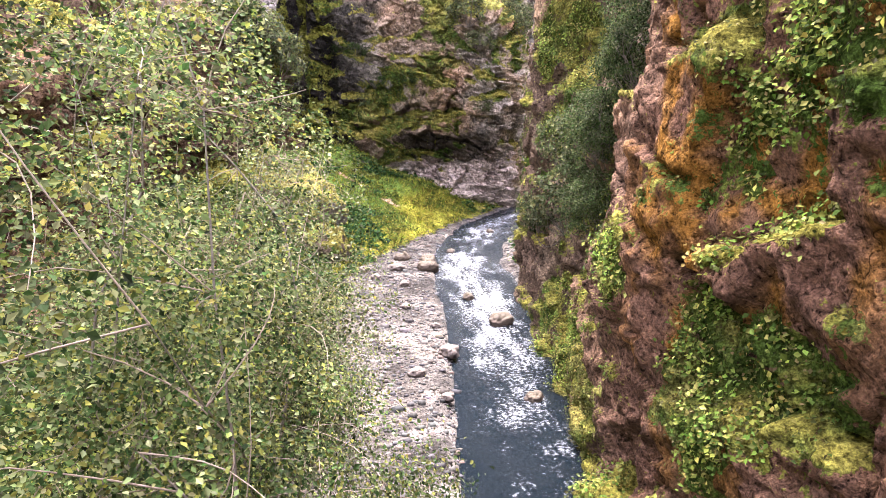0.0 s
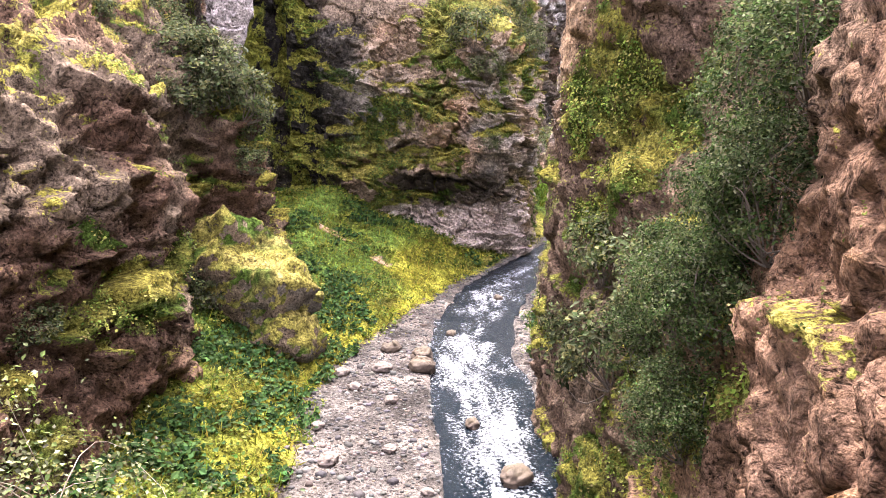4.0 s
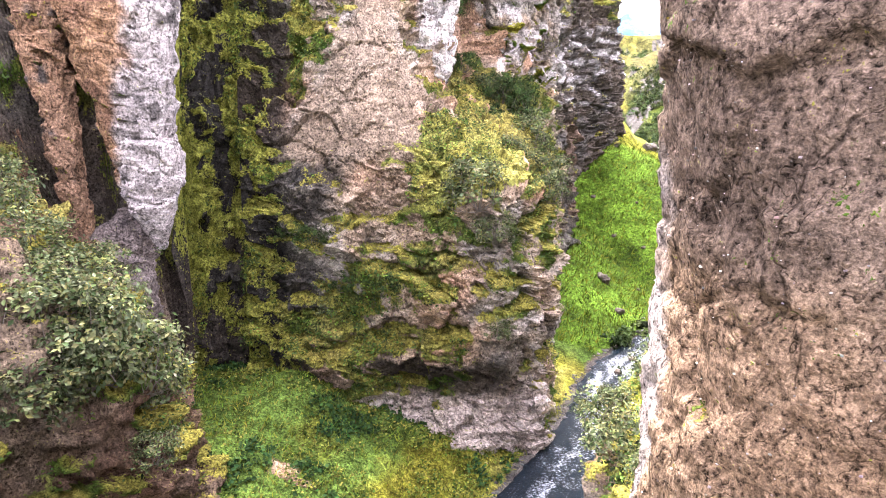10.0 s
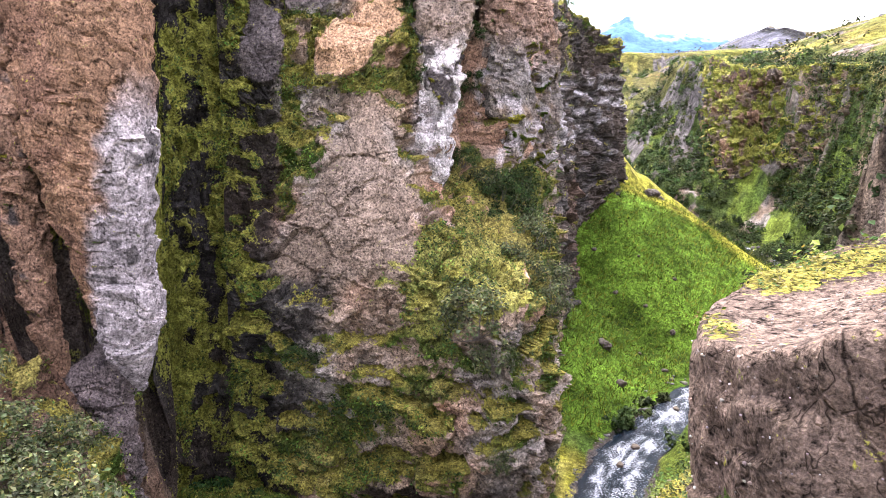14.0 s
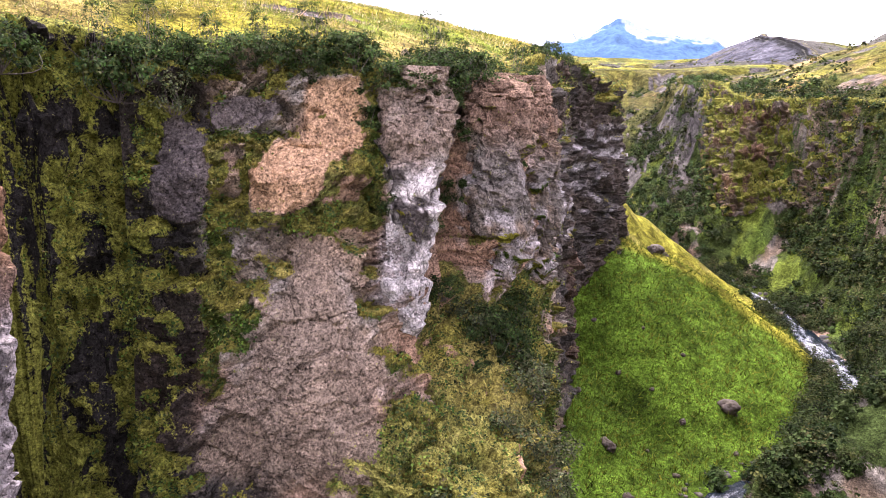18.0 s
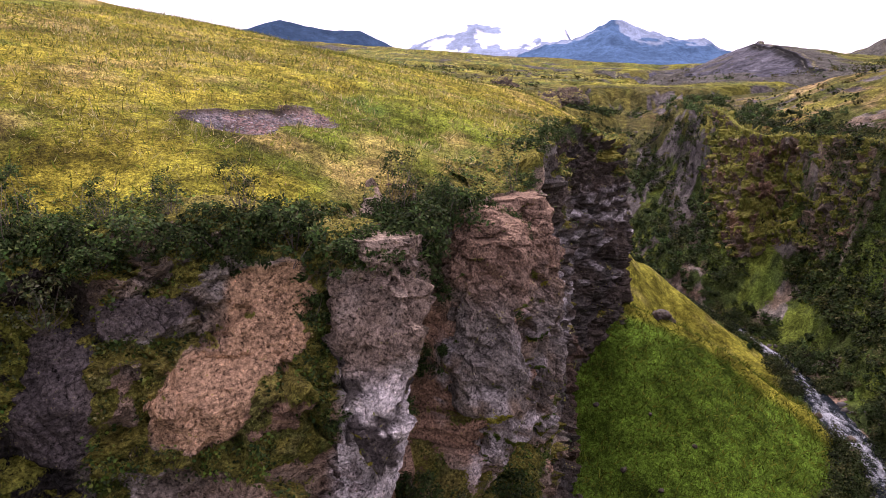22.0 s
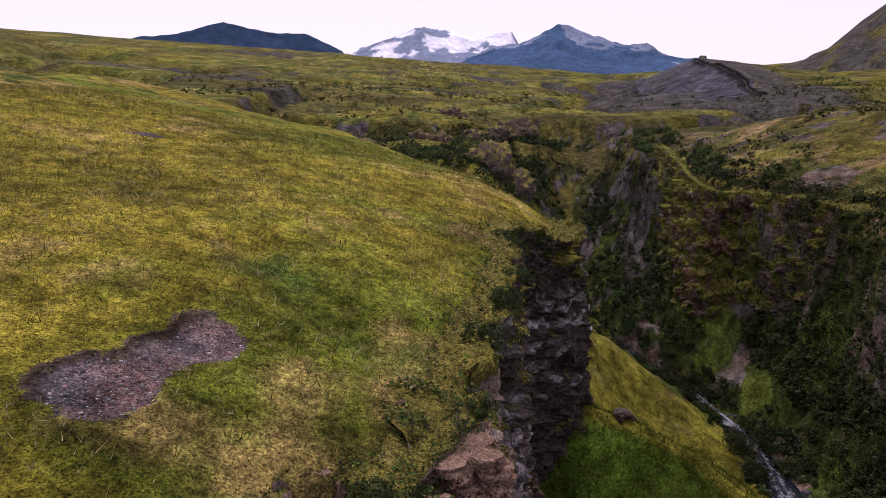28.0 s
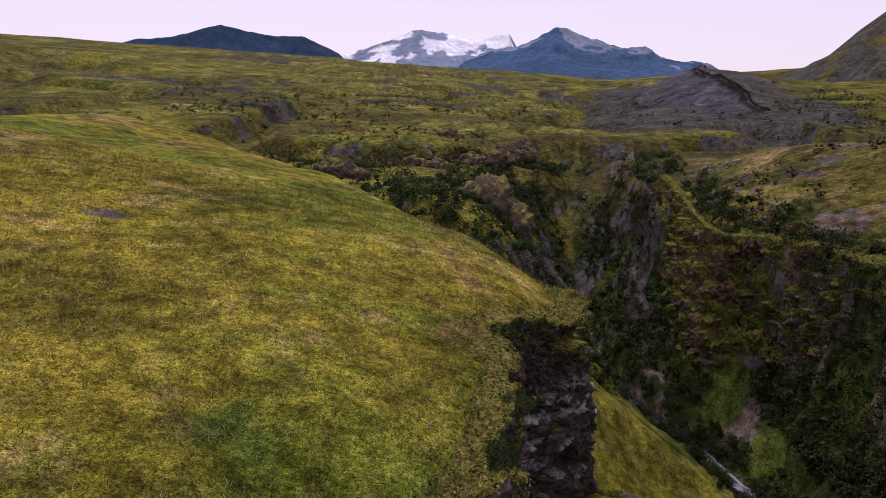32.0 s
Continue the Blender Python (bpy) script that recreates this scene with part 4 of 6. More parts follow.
def buttress_zones(P, col, i):
    x, y, z = P[..., 0], P[..., 1], P[..., 2]
    n1, n2 = i["n1"], i["n2"]
    blur = P.copy()
    for _ in range(6):
        blur[1:-1, 1:-1] = 0.2 * (blur[1:-1, 1:-1] + blur[2:, 1:-1] + blur[:-2, 1:-1] + blur[1:-1, 2:] + blur[1:-1, :-2])
    nb = grid_normals(blur)[..., 2]
    streak = value_noise(x / 1.1, y / 1.1, z / 9, 81)
    col = over(col, PALE, smooth(0.15, 0.5, streak + 0.3 * n2) * smooth(28, 31, z) * smooth(42, 36, z) * 0.85)
    col = over(col, RUST, smooth(38, 42, z) * smooth(0, 0.4, n1) * smooth(112, 106, y) * 0.8)
    far = smooth(114, 121, y)
    band = smooth(0.1, 0.4, value_noise(x / 7, y / 7, z / 0.9 + 0.5 * n1, 82) + 0.4 * n2)
    col = over(col, NEAR_BLACK, far * 0.8)
    col = over(col, PALE, far * band * smooth(24, 27, z) * smooth(41, 37, z) * smooth(-0.35, 0.1, n2))
    bias = -0.25 * smooth(29, 32, z) * (1 - far) + 0.55 * smooth(31, 28, z) * smooth(17, 20, z) * smooth(110, 100, y) - 0.3 * far * smooth(40, 36, z)
    return col, bias


def bluff_zones(P, col, i):
    col = over(col * 0.75, (0.13, 0.065, 0.04), smooth(0.1, 0.4, i["n1"]) * 0.6)
    i["damp"] = 0.6 + 0.0 * i["n1"]
    return col, -0.16


def east_calm(P):
    return 1 - 0.6 * blob(P, 7, 43, 28, 8, 13)


def slab_calm(P):
    return 1 - 0.6 * smooth(-24.5, -22.5, P[..., 0]) * smooth(76, 73, P[..., 1])


def main_calm(P):
    x, z = P[..., 0], P[..., 2]
    return 1 - 0.7 * smooth(0.0, 1.5, (39 - z) * 0.42 - np.abs(x + 5.2 - (z - 30) * 0.12)) * smooth(21, 24, z) - 0.7 * np.clip(tan_face(P, 0 * x) + violet_face(P, 0 * x), 0, 1)


cliff("cliff_east_near", "rust-brown rock wall with moss tufts and orange lichen", [
    (6.2, -8, 9, -8, 30), (5.6, 4, 7.8, 4, 30), (4.9, 12, 7, 12, 30), (4.5, 18, 6.4, 18, 30), (4.6, 24, 9.5, 25, 30), (4.7, 30, 12.5, 31, 30),
    (4.9, 35, 10.4, 36.4, 34.8), (5.2, 40, 6.1, 39.8, 32.6), (5.2, 44, 5.4, 42.8, 31.4), (6.1, 47, 6.6, 45.6, 31.4), (9.8, 49, 10.5, 48, 32), (17, 51, 18, 50, 33)],
    0.14, [(4.8, 19, 7.5, 2.2, 1.2, 0.8), (5, 16, 9.5, 1.5, 3, 0.4), (7, 29, 10, 3, 1.3, 1.3), (7.3, 35, 12.6, 2.5, 1.2, 1.0), (8, 36.5, 18.5, 2.5, 2.2, 0.5),
           (9.5, 33, 16, 3.5, 1.6, -0.4), (6.3, 44.5, 17, 1.4, 5, -0.7), (5.2, 43, 23.5, 3.0, 4.5, -0.8)], 0.24, east_zones, mossy=-0.03, block=0.36, calm=east_calm, ledge=0.15)
cliff("cliff_east_shelf", "low mossy rock shelf beside the stream", [
    (6.2, 46, 7.6, 46.5, 11.5), (6.4, 52, 8, 52, 12), (7.4, 58, 8.8, 58, 11.3), (9.8, 66, 11.5, 65, 11), (13, 73, 15, 71, 12), (17, 79, 20, 77, 12), (22, 86, 25, 84, 11)],
    0.25, (), 0.4, None, mossy=0.14, block=0.7)
cliff("cliff_west_near", "reddish rock wall with yellow moss ledges", [
    (-13.2, 12, -15, 12, 12, -22, 12, 21), (-12.6, 28, -14.3, 28, 13.5, -21.5, 28, 22), (-12.2, 36, -13.6, 36, 14.5, -20.5, 36.5, 22.5), (-12.1, 41, -13.2, 41, 15.2, -20, 41.5, 22.5),
    (-13.2, 45.3, -14.2, 46, 16, -20.2, 46.5, 22), (-16.5, 47.5, -17, 48, 16.5, -22.5, 49, 23.5), (-17.6, 50.5, -18, 51, 15.5, -23.5, 52, 24), (-14.8, 54.5, -15.8, 55.5, 15.8, -22, 56, 24),
    (-12.1, 57.6, -13.2, 58.5, 14.3, -20.5, 60, 22), (-12.1, 61, -13.5, 61, 13.8, -20.5, 62, 22), (-14.2, 66, -15, 66, 12.5, -22, 66, 22), (-18.3, 69, -18.6, 69.5, 14, -22.5, 70, 20)][::-1],
    0.2, [(-13.5, 43, 9, 1.2, 3, -0.7), (-12, 38, 5.5, 3, 1.5, 0.5)], 0.38, left_zones, mossy=-0.04, block=0.75)
cliff("cliff_west_slab", "rock wall behind the hanging slab, very dark in the cleft", [
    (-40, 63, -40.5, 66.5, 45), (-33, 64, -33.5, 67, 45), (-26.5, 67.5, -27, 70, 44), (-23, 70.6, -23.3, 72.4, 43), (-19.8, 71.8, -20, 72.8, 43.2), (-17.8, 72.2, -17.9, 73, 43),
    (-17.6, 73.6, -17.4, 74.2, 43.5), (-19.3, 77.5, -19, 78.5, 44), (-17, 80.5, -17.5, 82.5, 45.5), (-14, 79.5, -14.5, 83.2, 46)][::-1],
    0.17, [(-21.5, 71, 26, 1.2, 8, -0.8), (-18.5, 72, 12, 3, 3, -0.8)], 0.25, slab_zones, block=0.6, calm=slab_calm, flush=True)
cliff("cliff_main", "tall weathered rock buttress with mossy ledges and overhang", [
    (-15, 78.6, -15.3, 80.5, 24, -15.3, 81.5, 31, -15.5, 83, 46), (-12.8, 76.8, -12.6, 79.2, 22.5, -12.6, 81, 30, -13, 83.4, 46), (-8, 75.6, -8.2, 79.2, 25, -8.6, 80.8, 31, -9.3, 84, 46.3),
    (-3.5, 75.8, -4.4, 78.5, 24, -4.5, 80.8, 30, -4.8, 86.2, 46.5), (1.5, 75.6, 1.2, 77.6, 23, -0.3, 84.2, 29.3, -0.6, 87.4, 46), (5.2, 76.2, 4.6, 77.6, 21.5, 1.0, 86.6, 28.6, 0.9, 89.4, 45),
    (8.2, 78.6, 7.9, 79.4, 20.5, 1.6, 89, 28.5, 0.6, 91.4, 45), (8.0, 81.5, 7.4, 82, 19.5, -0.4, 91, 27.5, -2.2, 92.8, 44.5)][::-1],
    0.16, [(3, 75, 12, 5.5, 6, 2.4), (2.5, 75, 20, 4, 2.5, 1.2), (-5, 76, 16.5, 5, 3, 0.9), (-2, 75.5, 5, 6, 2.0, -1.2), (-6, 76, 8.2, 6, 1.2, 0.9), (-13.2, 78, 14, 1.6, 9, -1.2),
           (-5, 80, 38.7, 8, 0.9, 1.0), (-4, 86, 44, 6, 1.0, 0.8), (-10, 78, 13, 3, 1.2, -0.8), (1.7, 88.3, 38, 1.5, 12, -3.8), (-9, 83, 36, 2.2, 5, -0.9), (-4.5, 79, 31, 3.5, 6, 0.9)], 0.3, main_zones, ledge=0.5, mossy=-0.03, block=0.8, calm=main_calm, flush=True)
cliff("cliff_north", "row of grey rock pillars below the grassy rim", [
    (5.5, 78.5, 5.0, 79.6, 19.5, -1.0, 87.5, 27.3, -1.5, 92.5, 45), (7.9, 78.9, 7.4, 79.8, 20.2, 1.6, 88.5, 28.3, 1.0, 92.8, 45.5), (8.5, 80, 8.1, 80.6, 20.5, 3.4, 92.2, 29.5, 2.6, 94.2, 46), (9.3, 85, 9, 86, 19.5, 5, 93.8, 30, 4.5, 95.5, 46),
    (9.8, 91, 9.6, 92, 20, 7.4, 97, 31, 6.8, 100, 46), (10.8, 98, 10.5, 99, 20, 9.2, 101, 32, 8.4, 103, 46), (9.6, 104, 9.4, 105, 20, 8, 106, 32, 6.5, 107.5, 45)][::-1],
    0.17, [(5, 93.8, 38, 1.5, 8, 1.6), (3.0, 92.4, 38, 1.0, 11, -3.0), (7.5, 98.5, 40, 1.6, 5, 1.5), (6.5, 96.2, 38, 0.9, 11, -2.6), (1.4, 91.2, 37, 1.3, 10, -2.6)], 0.28, buttress_zones, block=0.7, flush=True)
cliff("cliff_far", "dark layered basalt wall above the green slope", [
    (7.5, 95, 7, 98, 30, 5, 101, 45), (10.8, 100.5, 10, 102, 30, 8.6, 103.5, 46), (12, 108, 11.3, 110.5, 30, 10.6, 113, 46.3), (15.6, 120, 14.8, 121, 30, 14.2, 122.5, 46.8), (19, 133, 18.3, 134.5, 30, 17.2, 136, 47.5),
    (20, 143.5, 19.4, 144.2, 30, 18.2, 145, 46.5), (24, 147.6, 23.6, 148, 30, 22.4, 148.6, 45.5), (28, 151.6, 27.7, 151.9, 30, 26.7, 152.3, 44), (30.8, 156, 30.5, 156, 30, 29.4, 156, 43),
    (32.4, 162, 32, 162, 32, 30.6, 162, 44), (32, 171, 31.5, 171, 36, 30, 171, 46)][::-1],
    0.3, [(21, 145.5, 36, 1.6, 12, -1.3), (12.5, 116, 36, 1.2, 12, -1.5), (17, 129, 36, 1.2, 12, -1.0)], 0.35, buttress_zones, block=1.0, flush=True, ledge=0.4)

cliff("cliff_east_far", "brown rock bluffs over a scrub-covered slope", [
    (93.5, 166, 97, 163, 41), (93.5, 180, 97, 178, 42), (90, 189, 93, 188, 42), (86.5, 197, 90, 200, 43.5), (81.5, 208, 86, 213, 43), (74.5, 216, 78, 220, 43), (73.3, 227, 77.5, 231, 44.5),
    (75, 241, 80, 245, 47), (80.5, 259, 85, 263, 48), (85.5, 279, 90, 283, 49)], 0.33, (), 0.9, bluff_zones, mossy=0.3, block=1.15, ledge=0.0)



def pillar(name, label, path, pigments, seed, moss=0.0, step=0.16, relief=1.0):
    """A standing or hanging mass of rock. path from the top down: x, y, z, half width, half depth. pigments: a colour rule on places."""
    path = np.array(path, float)
    n = int((path[0, 2] - path[-1, 2]) / step)
    ring = catmull(path, np.linspace(0, len(path) - 1, n))
    m = int(2 * math.pi * path[:, 3:].mean() / step)
    a = np.linspace(0, 2 * math.pi, m)
    c, s = np.cos(a), np.sin(a)
    d = np.stack([np.sign(c) * np.abs(c) ** 0.7, np.sign(s) * np.abs(s) ** 0.7, 0 * a], -1)
    P = ring[:, None, :3] + d[None] * np.stack([ring[:, 3], ring[:, 4], 0 * ring[:, 3]], -1)[:, None]
    out_way = np.broadcast_to(np.stack([c, s, 0 * a], -1), P.shape)
    warp = P + 0.5 * np.stack([fbm(P, 2.5, 3, seed), fbm(P, 2.5, 3, seed + 1), fbm(P, 2.5, 3, seed + 2)], -1)
    r1, g1, t1 = cells(warp, 2.6, 2.6, 3.4, seed + 3)
    r2, g2, t2 = cells(warp, 0.9, 0.9, 0.9, seed + 4)
    out = 1.0 * (r1 - 0.5) + 1.7 * t1 - 0.3 * smooth(0.07, 0, g1) + 0.4 * (r2 - 0.5) + 0.8 * t2 - 0.1 * smooth(0.06, 0, g2) + 0.3 * fbm(P, 1.0, 4, seed + 5)
    out = out * np.minimum(1, ring[:, 3] / 1.2)[:, None] * relief
    out[:, -1] = out[:, 0]
    P = P + out_way * out[..., None]
    P[0], P[-1] = ring[0, :3], ring[-1, :3]
    N = -grid_normals(P)
    n1, n2 = fbm(P, 3, 4, seed + 6), fbm(P, 1.1, 4, seed + 7)
    col = pigments(P, n1, n2)
    veg = smooth(0.3, 0.75, 0.8 * N[..., 2] + 0.5 * n1 + 0.3 * n2 + moss)
    tint = colour_mix([MOSS, GREEN, YELLOW], [smooth(-0.1, 0.3, n2), smooth(0.2, 0.5, n1)])
    ob = tagged(new(name, mesh_from(name, P.reshape(-1, 3), grid_faces(*P.shape[:2]), ROCK, col.reshape(-1, 3), False, veg.ravel(), {"tint": tint.reshape(-1, 3)})), label, "rock pillar", kind="structure")
    ALL_P.append(P.reshape(-1, 3))
    ALL_N.append(N.reshape(-1, 3))
    ALL_V.append(veg.ravel())
    return ob


def slab_pigment(P, n1, n2):
    x, y, z = P[..., 0], P[..., 1], P[..., 2]
    white = smooth(-0.45, 0.45, x + 17.1 + (33.5 - z) * 0.22 + 0.8 * n2) * smooth(37, 34, z + 2 * n1)
    col = colour_mix([(0.27, 0.165, 0.1), (0.22, 0.13, 0.085), (0.4, 0.36, 0.35)], [smooth(0.0, 0.4, n1), white])
    return 0.75 * over(col, (0.05, 0.045, 0.042), smooth(0.28, 0.4, n2 + 0.3 * n1) * white * 0.8)


def column_pigment(P, n1, n2):
    return colour_mix([(0.25, 0.155, 0.1), (0.19, 0.12, 0.08), (0.07, 0.06, 0.055)], [smooth(-0.1, 0.3, n1), smooth(0.25, 0.5, n2)])


def foot_pigment(P, n1, n2):
    return colour_mix([(0.12, 0.1, 0.095), (0.17, 0.14, 0.13), (0.06, 0.05, 0.05)], [smooth(-0.1, 0.3, n1), smooth(0.25, 0.5, n2)])


def white_pigment(P, n1, n2):
    z = P[..., 2]
    col = colour_mix([(0.5, 0.465, 0.44), (0.2, 0.155, 0.12), (0.06, 0.052, 0.048)], [smooth(38.2, 40.2, z + 1.6 * n1), smooth(0.3, 0.42, n1 + 0.6 * n2)])
    return over(col, GREYROCK, smooth(0.2, 0.4, n2) * 0.35)


def grey_pigment(P, n1, n2):
    z = P[..., 2]
    return colour_mix([GREYROCK, EARTH, PALE, RUST], [smooth(-0.1, 0.3, n1), smooth(0.05, 0.35, n2 + 0.5 * n1) * smooth(41, 36, z) * 0.7, smooth(38, 42, z + 2 * n2) * 0.8])


pillar("hanging_slab", "hanging slab of tan and white rock with a pointed tip", [(-19.6, 72.6, 46, 2.6, 1.6), (-19.4, 71.8, 43.5, 3.6, 2.2), (-19.3, 70.9, 36, 3.7, 2.2), (-18.5, 70.4, 30, 2.8, 1.9), (-18.0, 70.2, 25, 2.15, 1.6),
       (-17.7, 70.3, 21, 1.3, 1.1), (-17.5, 70.6, 18.0, 0.2, 0.2)], slab_pigment, 820, -0.35, 0.14, 0.5)
pillar("rock_pillar", "tan column of rock beside the hanging slab", [(-24.6, 72, 46, 2.2, 1.6), (-24.3, 71.2, 40, 2.3, 1.7), (-23.6, 70.5, 33, 1.6, 1.4), (-23.0, 70.2, 27, 1.1, 1.1), (-22.5, 70.4, 21, 0.8, 0.8), (-22.3, 70.8, 17, 0.2, 0.2)], column_pigment, 825, -0.2, 0.14, 0.6)
pillar("rock_pillar", "dark grey rock below the hanging slab", [(-20.0, 72, 20.5, 0.6, 0.8), (-20.2, 71.4, 18.5, 1.8, 1.4), (-20.2, 70.9, 15, 2.0, 1.6), (-19.7, 70.8, 11.5, 1.4, 1.2), (-19.4, 71, 8.5, 0.3, 0.3)], foot_pigment, 830, -0.25, 0.16, 0.7)
pillar("rock_pillar", "leaning pillar of pale rock with a brown head on the cliff edge", [(0.5, 88.4, 45, 1.8, 1.4), (0.5, 87.5, 42.5, 2.1, 1.8), (0.3, 86.5, 38.5, 1.6, 1.7), (0.1, 85.8, 34, 1.25, 1.6), (0.0, 85.6, 30.5, 0.95, 1.3), (0.0, 86, 28.2, 0.3, 0.3)], white_pigment, 840, -0.25, 0.15, 0.8)
pillar("rock_buttress", "grey rock buttress with pale streaks under the grassy rim", [(5.4, 96, 44.9, 1.5, 1.4), (5.7, 95.2, 42.8, 2.1, 1.8), (5.9, 94.5, 38, 2.1, 1.8), (6.0, 94.0, 32.5, 1.9, 1.6), (5.9, 93.9, 29.8, 1.1, 0.9), (5.9, 94.1, 28.3, 0.3, 0.3)], grey_pigment, 860, -0.05)
pillar("rock_buttress", "brown rock buttress topped with turf at the rim", [(8.2, 102, 44.9, 1.4, 1.6), (8.6, 101.2, 42.5, 2.0, 2.0), (9.2, 100.6, 37, 1.9, 1.8), (9.6, 100.4, 31, 1.6, 1.5), (9.8, 100.4, 27, 0.5, 0.5)], grey_pigment, 880, 0.0)


def scarp():
    """The bare scree slope under the sharp dark edge of the far hill."""
    pts = np.array(RIDGE, float)
    along, across = np.linspace(0, len(pts) - 1, 260), np.concatenate([[6, 3, 1.2, 0, -0.6, -1.5, -3], -np.geomspace(5, 150, 40)])
    c = catmull(pts, along)
    t = np.gradient(c, axis=0)
    t /= np.linalg.norm(t, axis=1, keepdims=True)
    nrm = np.stack([-t[:, 1], t[:, 0]], -1)
    P = np.zeros((len(along), len(across), 3))
    q = np.stack([along * 12, 0 * along, 0 * along], -1)
    wave = 5 * fbm(q, 4, 4, 95)
    P[..., :2] = c[:, None] + nrm[:, None] * (across[None] + wave[:, None] * np.exp(across / 40)[None])[..., None]
    P[..., 2] = far_plain(P[..., 0], P[..., 1]) + 1.4
    P[..., 2] += np.where(across[None] < -1, 0.05 * across[None] + 3.0 * ridged(P * np.array((1, 1, 0)), 22, 3, 96) * smooth(0, -30, across)[None], 0) - 6 * smooth(-100, -150, across)[None]
    ends = np.minimum(1, np.minimum(along, len(pts) - 1 - along) / 0.4)[:, None]
    P[..., 2] -= 14 * (1 - ends) ** 2
    P[:, 4:6, 2] -= 2.2
    n = fbm(P, 14, 4, 97)
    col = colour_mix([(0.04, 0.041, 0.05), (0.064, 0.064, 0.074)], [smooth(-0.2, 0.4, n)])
    # Near-black band along the edge and a few metres below it.
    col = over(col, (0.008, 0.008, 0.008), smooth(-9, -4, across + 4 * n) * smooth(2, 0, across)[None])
    veg = smooth(0.25, 0.5, n) * 0.7 * smooth(-40, -90, across)[None] + 0.45 * smooth(0.6, 2.5, across)[None]
    tint = np.broadcast_to(np.array((0.08, 0.07, 0.022)), P.shape)
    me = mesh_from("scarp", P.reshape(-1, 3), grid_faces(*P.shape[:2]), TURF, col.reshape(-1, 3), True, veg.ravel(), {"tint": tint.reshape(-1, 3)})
    tagged(new("scarp", me), "grey scree scarp with a near-black band at its edge", "hillside", kind="structure")


scarp()

# ---- river ----
def river():
    pts = np.array(RIVER)
    run = np.concatenate([[0], np.cumsum(np.hypot(*np.diff(pts, axis=0).T))])
    n = 1000
    end = run[25] + 8.0
    c = catmull(pts, np.interp(np.linspace(0, end, n), run, np.arange(len(run))))
    t = np.gradient(c, axis=0)
    t /= np.linalg.norm(t, axis=1, keepdims=True)
    nrm = np.stack([-t[:, 1], t[:, 0]], -1)
    w = np.linspace(-3.2, 3.2, 30)
    thin = np.interp(c[:, 1], [0, 110, 160, 175, 205, 225, 300], [1, 1, 0.95, 0.72, 0.58, 0.25, 0.4])
    P = np.zeros((n, len(w), 3))
    P[..., :2] = c[:, None, :] + nrm[:, None, :] * (w[None, :] * thin[:, None])[..., None]
    P[..., 2] = river_level(P[..., 1]) - 0.12
    rapids = np.interp(c[:, 1], [0, 22, 30, 36, 52, 58, 64, 68, 84, 92, 110, 130, 145, 160, 170, 182, 196, 202, 280, 293], [0.1, 0.1, 0.5, 0.75, 0.75, 0.4, 0.55, 0.35, 0.45, 0.6, 0.55, 0.3, 0.75, 0.8, 0.4, 0.5, 1.0, 0.3, -0.3, 0.3])
    s = np.linspace(0, end, n)[:, None] + 0 * w[None, :]
    q = np.stack([s / 2.6, w[None, :] + 0 * s, 0 * s], -1)
    a, b = fbm(q, 0.5, 4, 91), fbm(q, 1.6, 3, 92)
    foam = (0.7 * a + 0.5 * b) * 0.9 + 0.98 * rapids[:, None] + 0.05 - 0.45 * smooth(0.8, 2.6, np.abs(w))[None, :]
    P[..., 2] += (0.05 + 0.1 * rapids[:, None]) * a + 0.07 * b
    me = mesh_from("water", P.reshape(-1, 3), grid_faces(n, len(w)), WATER, None, True, foam.reshape(-1))
    tagged(new("water", me), "fast dark stream with white rapids over stones", "stream", kind="structure")


river()

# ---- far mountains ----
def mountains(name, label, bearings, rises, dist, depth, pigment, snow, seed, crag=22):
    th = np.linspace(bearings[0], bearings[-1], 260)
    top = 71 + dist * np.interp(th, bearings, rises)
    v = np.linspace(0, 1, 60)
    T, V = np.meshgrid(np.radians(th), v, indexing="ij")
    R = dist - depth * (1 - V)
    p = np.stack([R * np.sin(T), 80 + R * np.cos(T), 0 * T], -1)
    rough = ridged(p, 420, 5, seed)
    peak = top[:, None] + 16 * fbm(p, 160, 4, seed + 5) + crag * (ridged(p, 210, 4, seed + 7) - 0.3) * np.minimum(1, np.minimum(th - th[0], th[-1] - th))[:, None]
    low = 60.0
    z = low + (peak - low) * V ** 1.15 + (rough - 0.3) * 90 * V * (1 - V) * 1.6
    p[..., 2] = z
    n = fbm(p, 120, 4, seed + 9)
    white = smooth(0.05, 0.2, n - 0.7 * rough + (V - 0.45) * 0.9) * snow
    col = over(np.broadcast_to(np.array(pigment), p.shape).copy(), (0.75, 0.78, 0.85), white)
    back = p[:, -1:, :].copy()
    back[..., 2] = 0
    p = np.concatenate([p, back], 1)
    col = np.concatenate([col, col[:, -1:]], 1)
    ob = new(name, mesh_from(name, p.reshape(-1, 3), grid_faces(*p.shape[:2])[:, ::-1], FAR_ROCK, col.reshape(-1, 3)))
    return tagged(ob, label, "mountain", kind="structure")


# The blue of these pigments is distance haze put into the rock colour.
mountains("backdrop_table_mountain", "flat-topped mountain far off, haze blue in its colour", [-24, -19, -15, -12.5, -9, -6.5, -3.6, -2], [0.05, 0.075, 0.082, 0.097, 0.085, 0.083, 0.06, 0.03], 3000, 700, (0.024, 0.045, 0.08), 0.0, 201, 4)
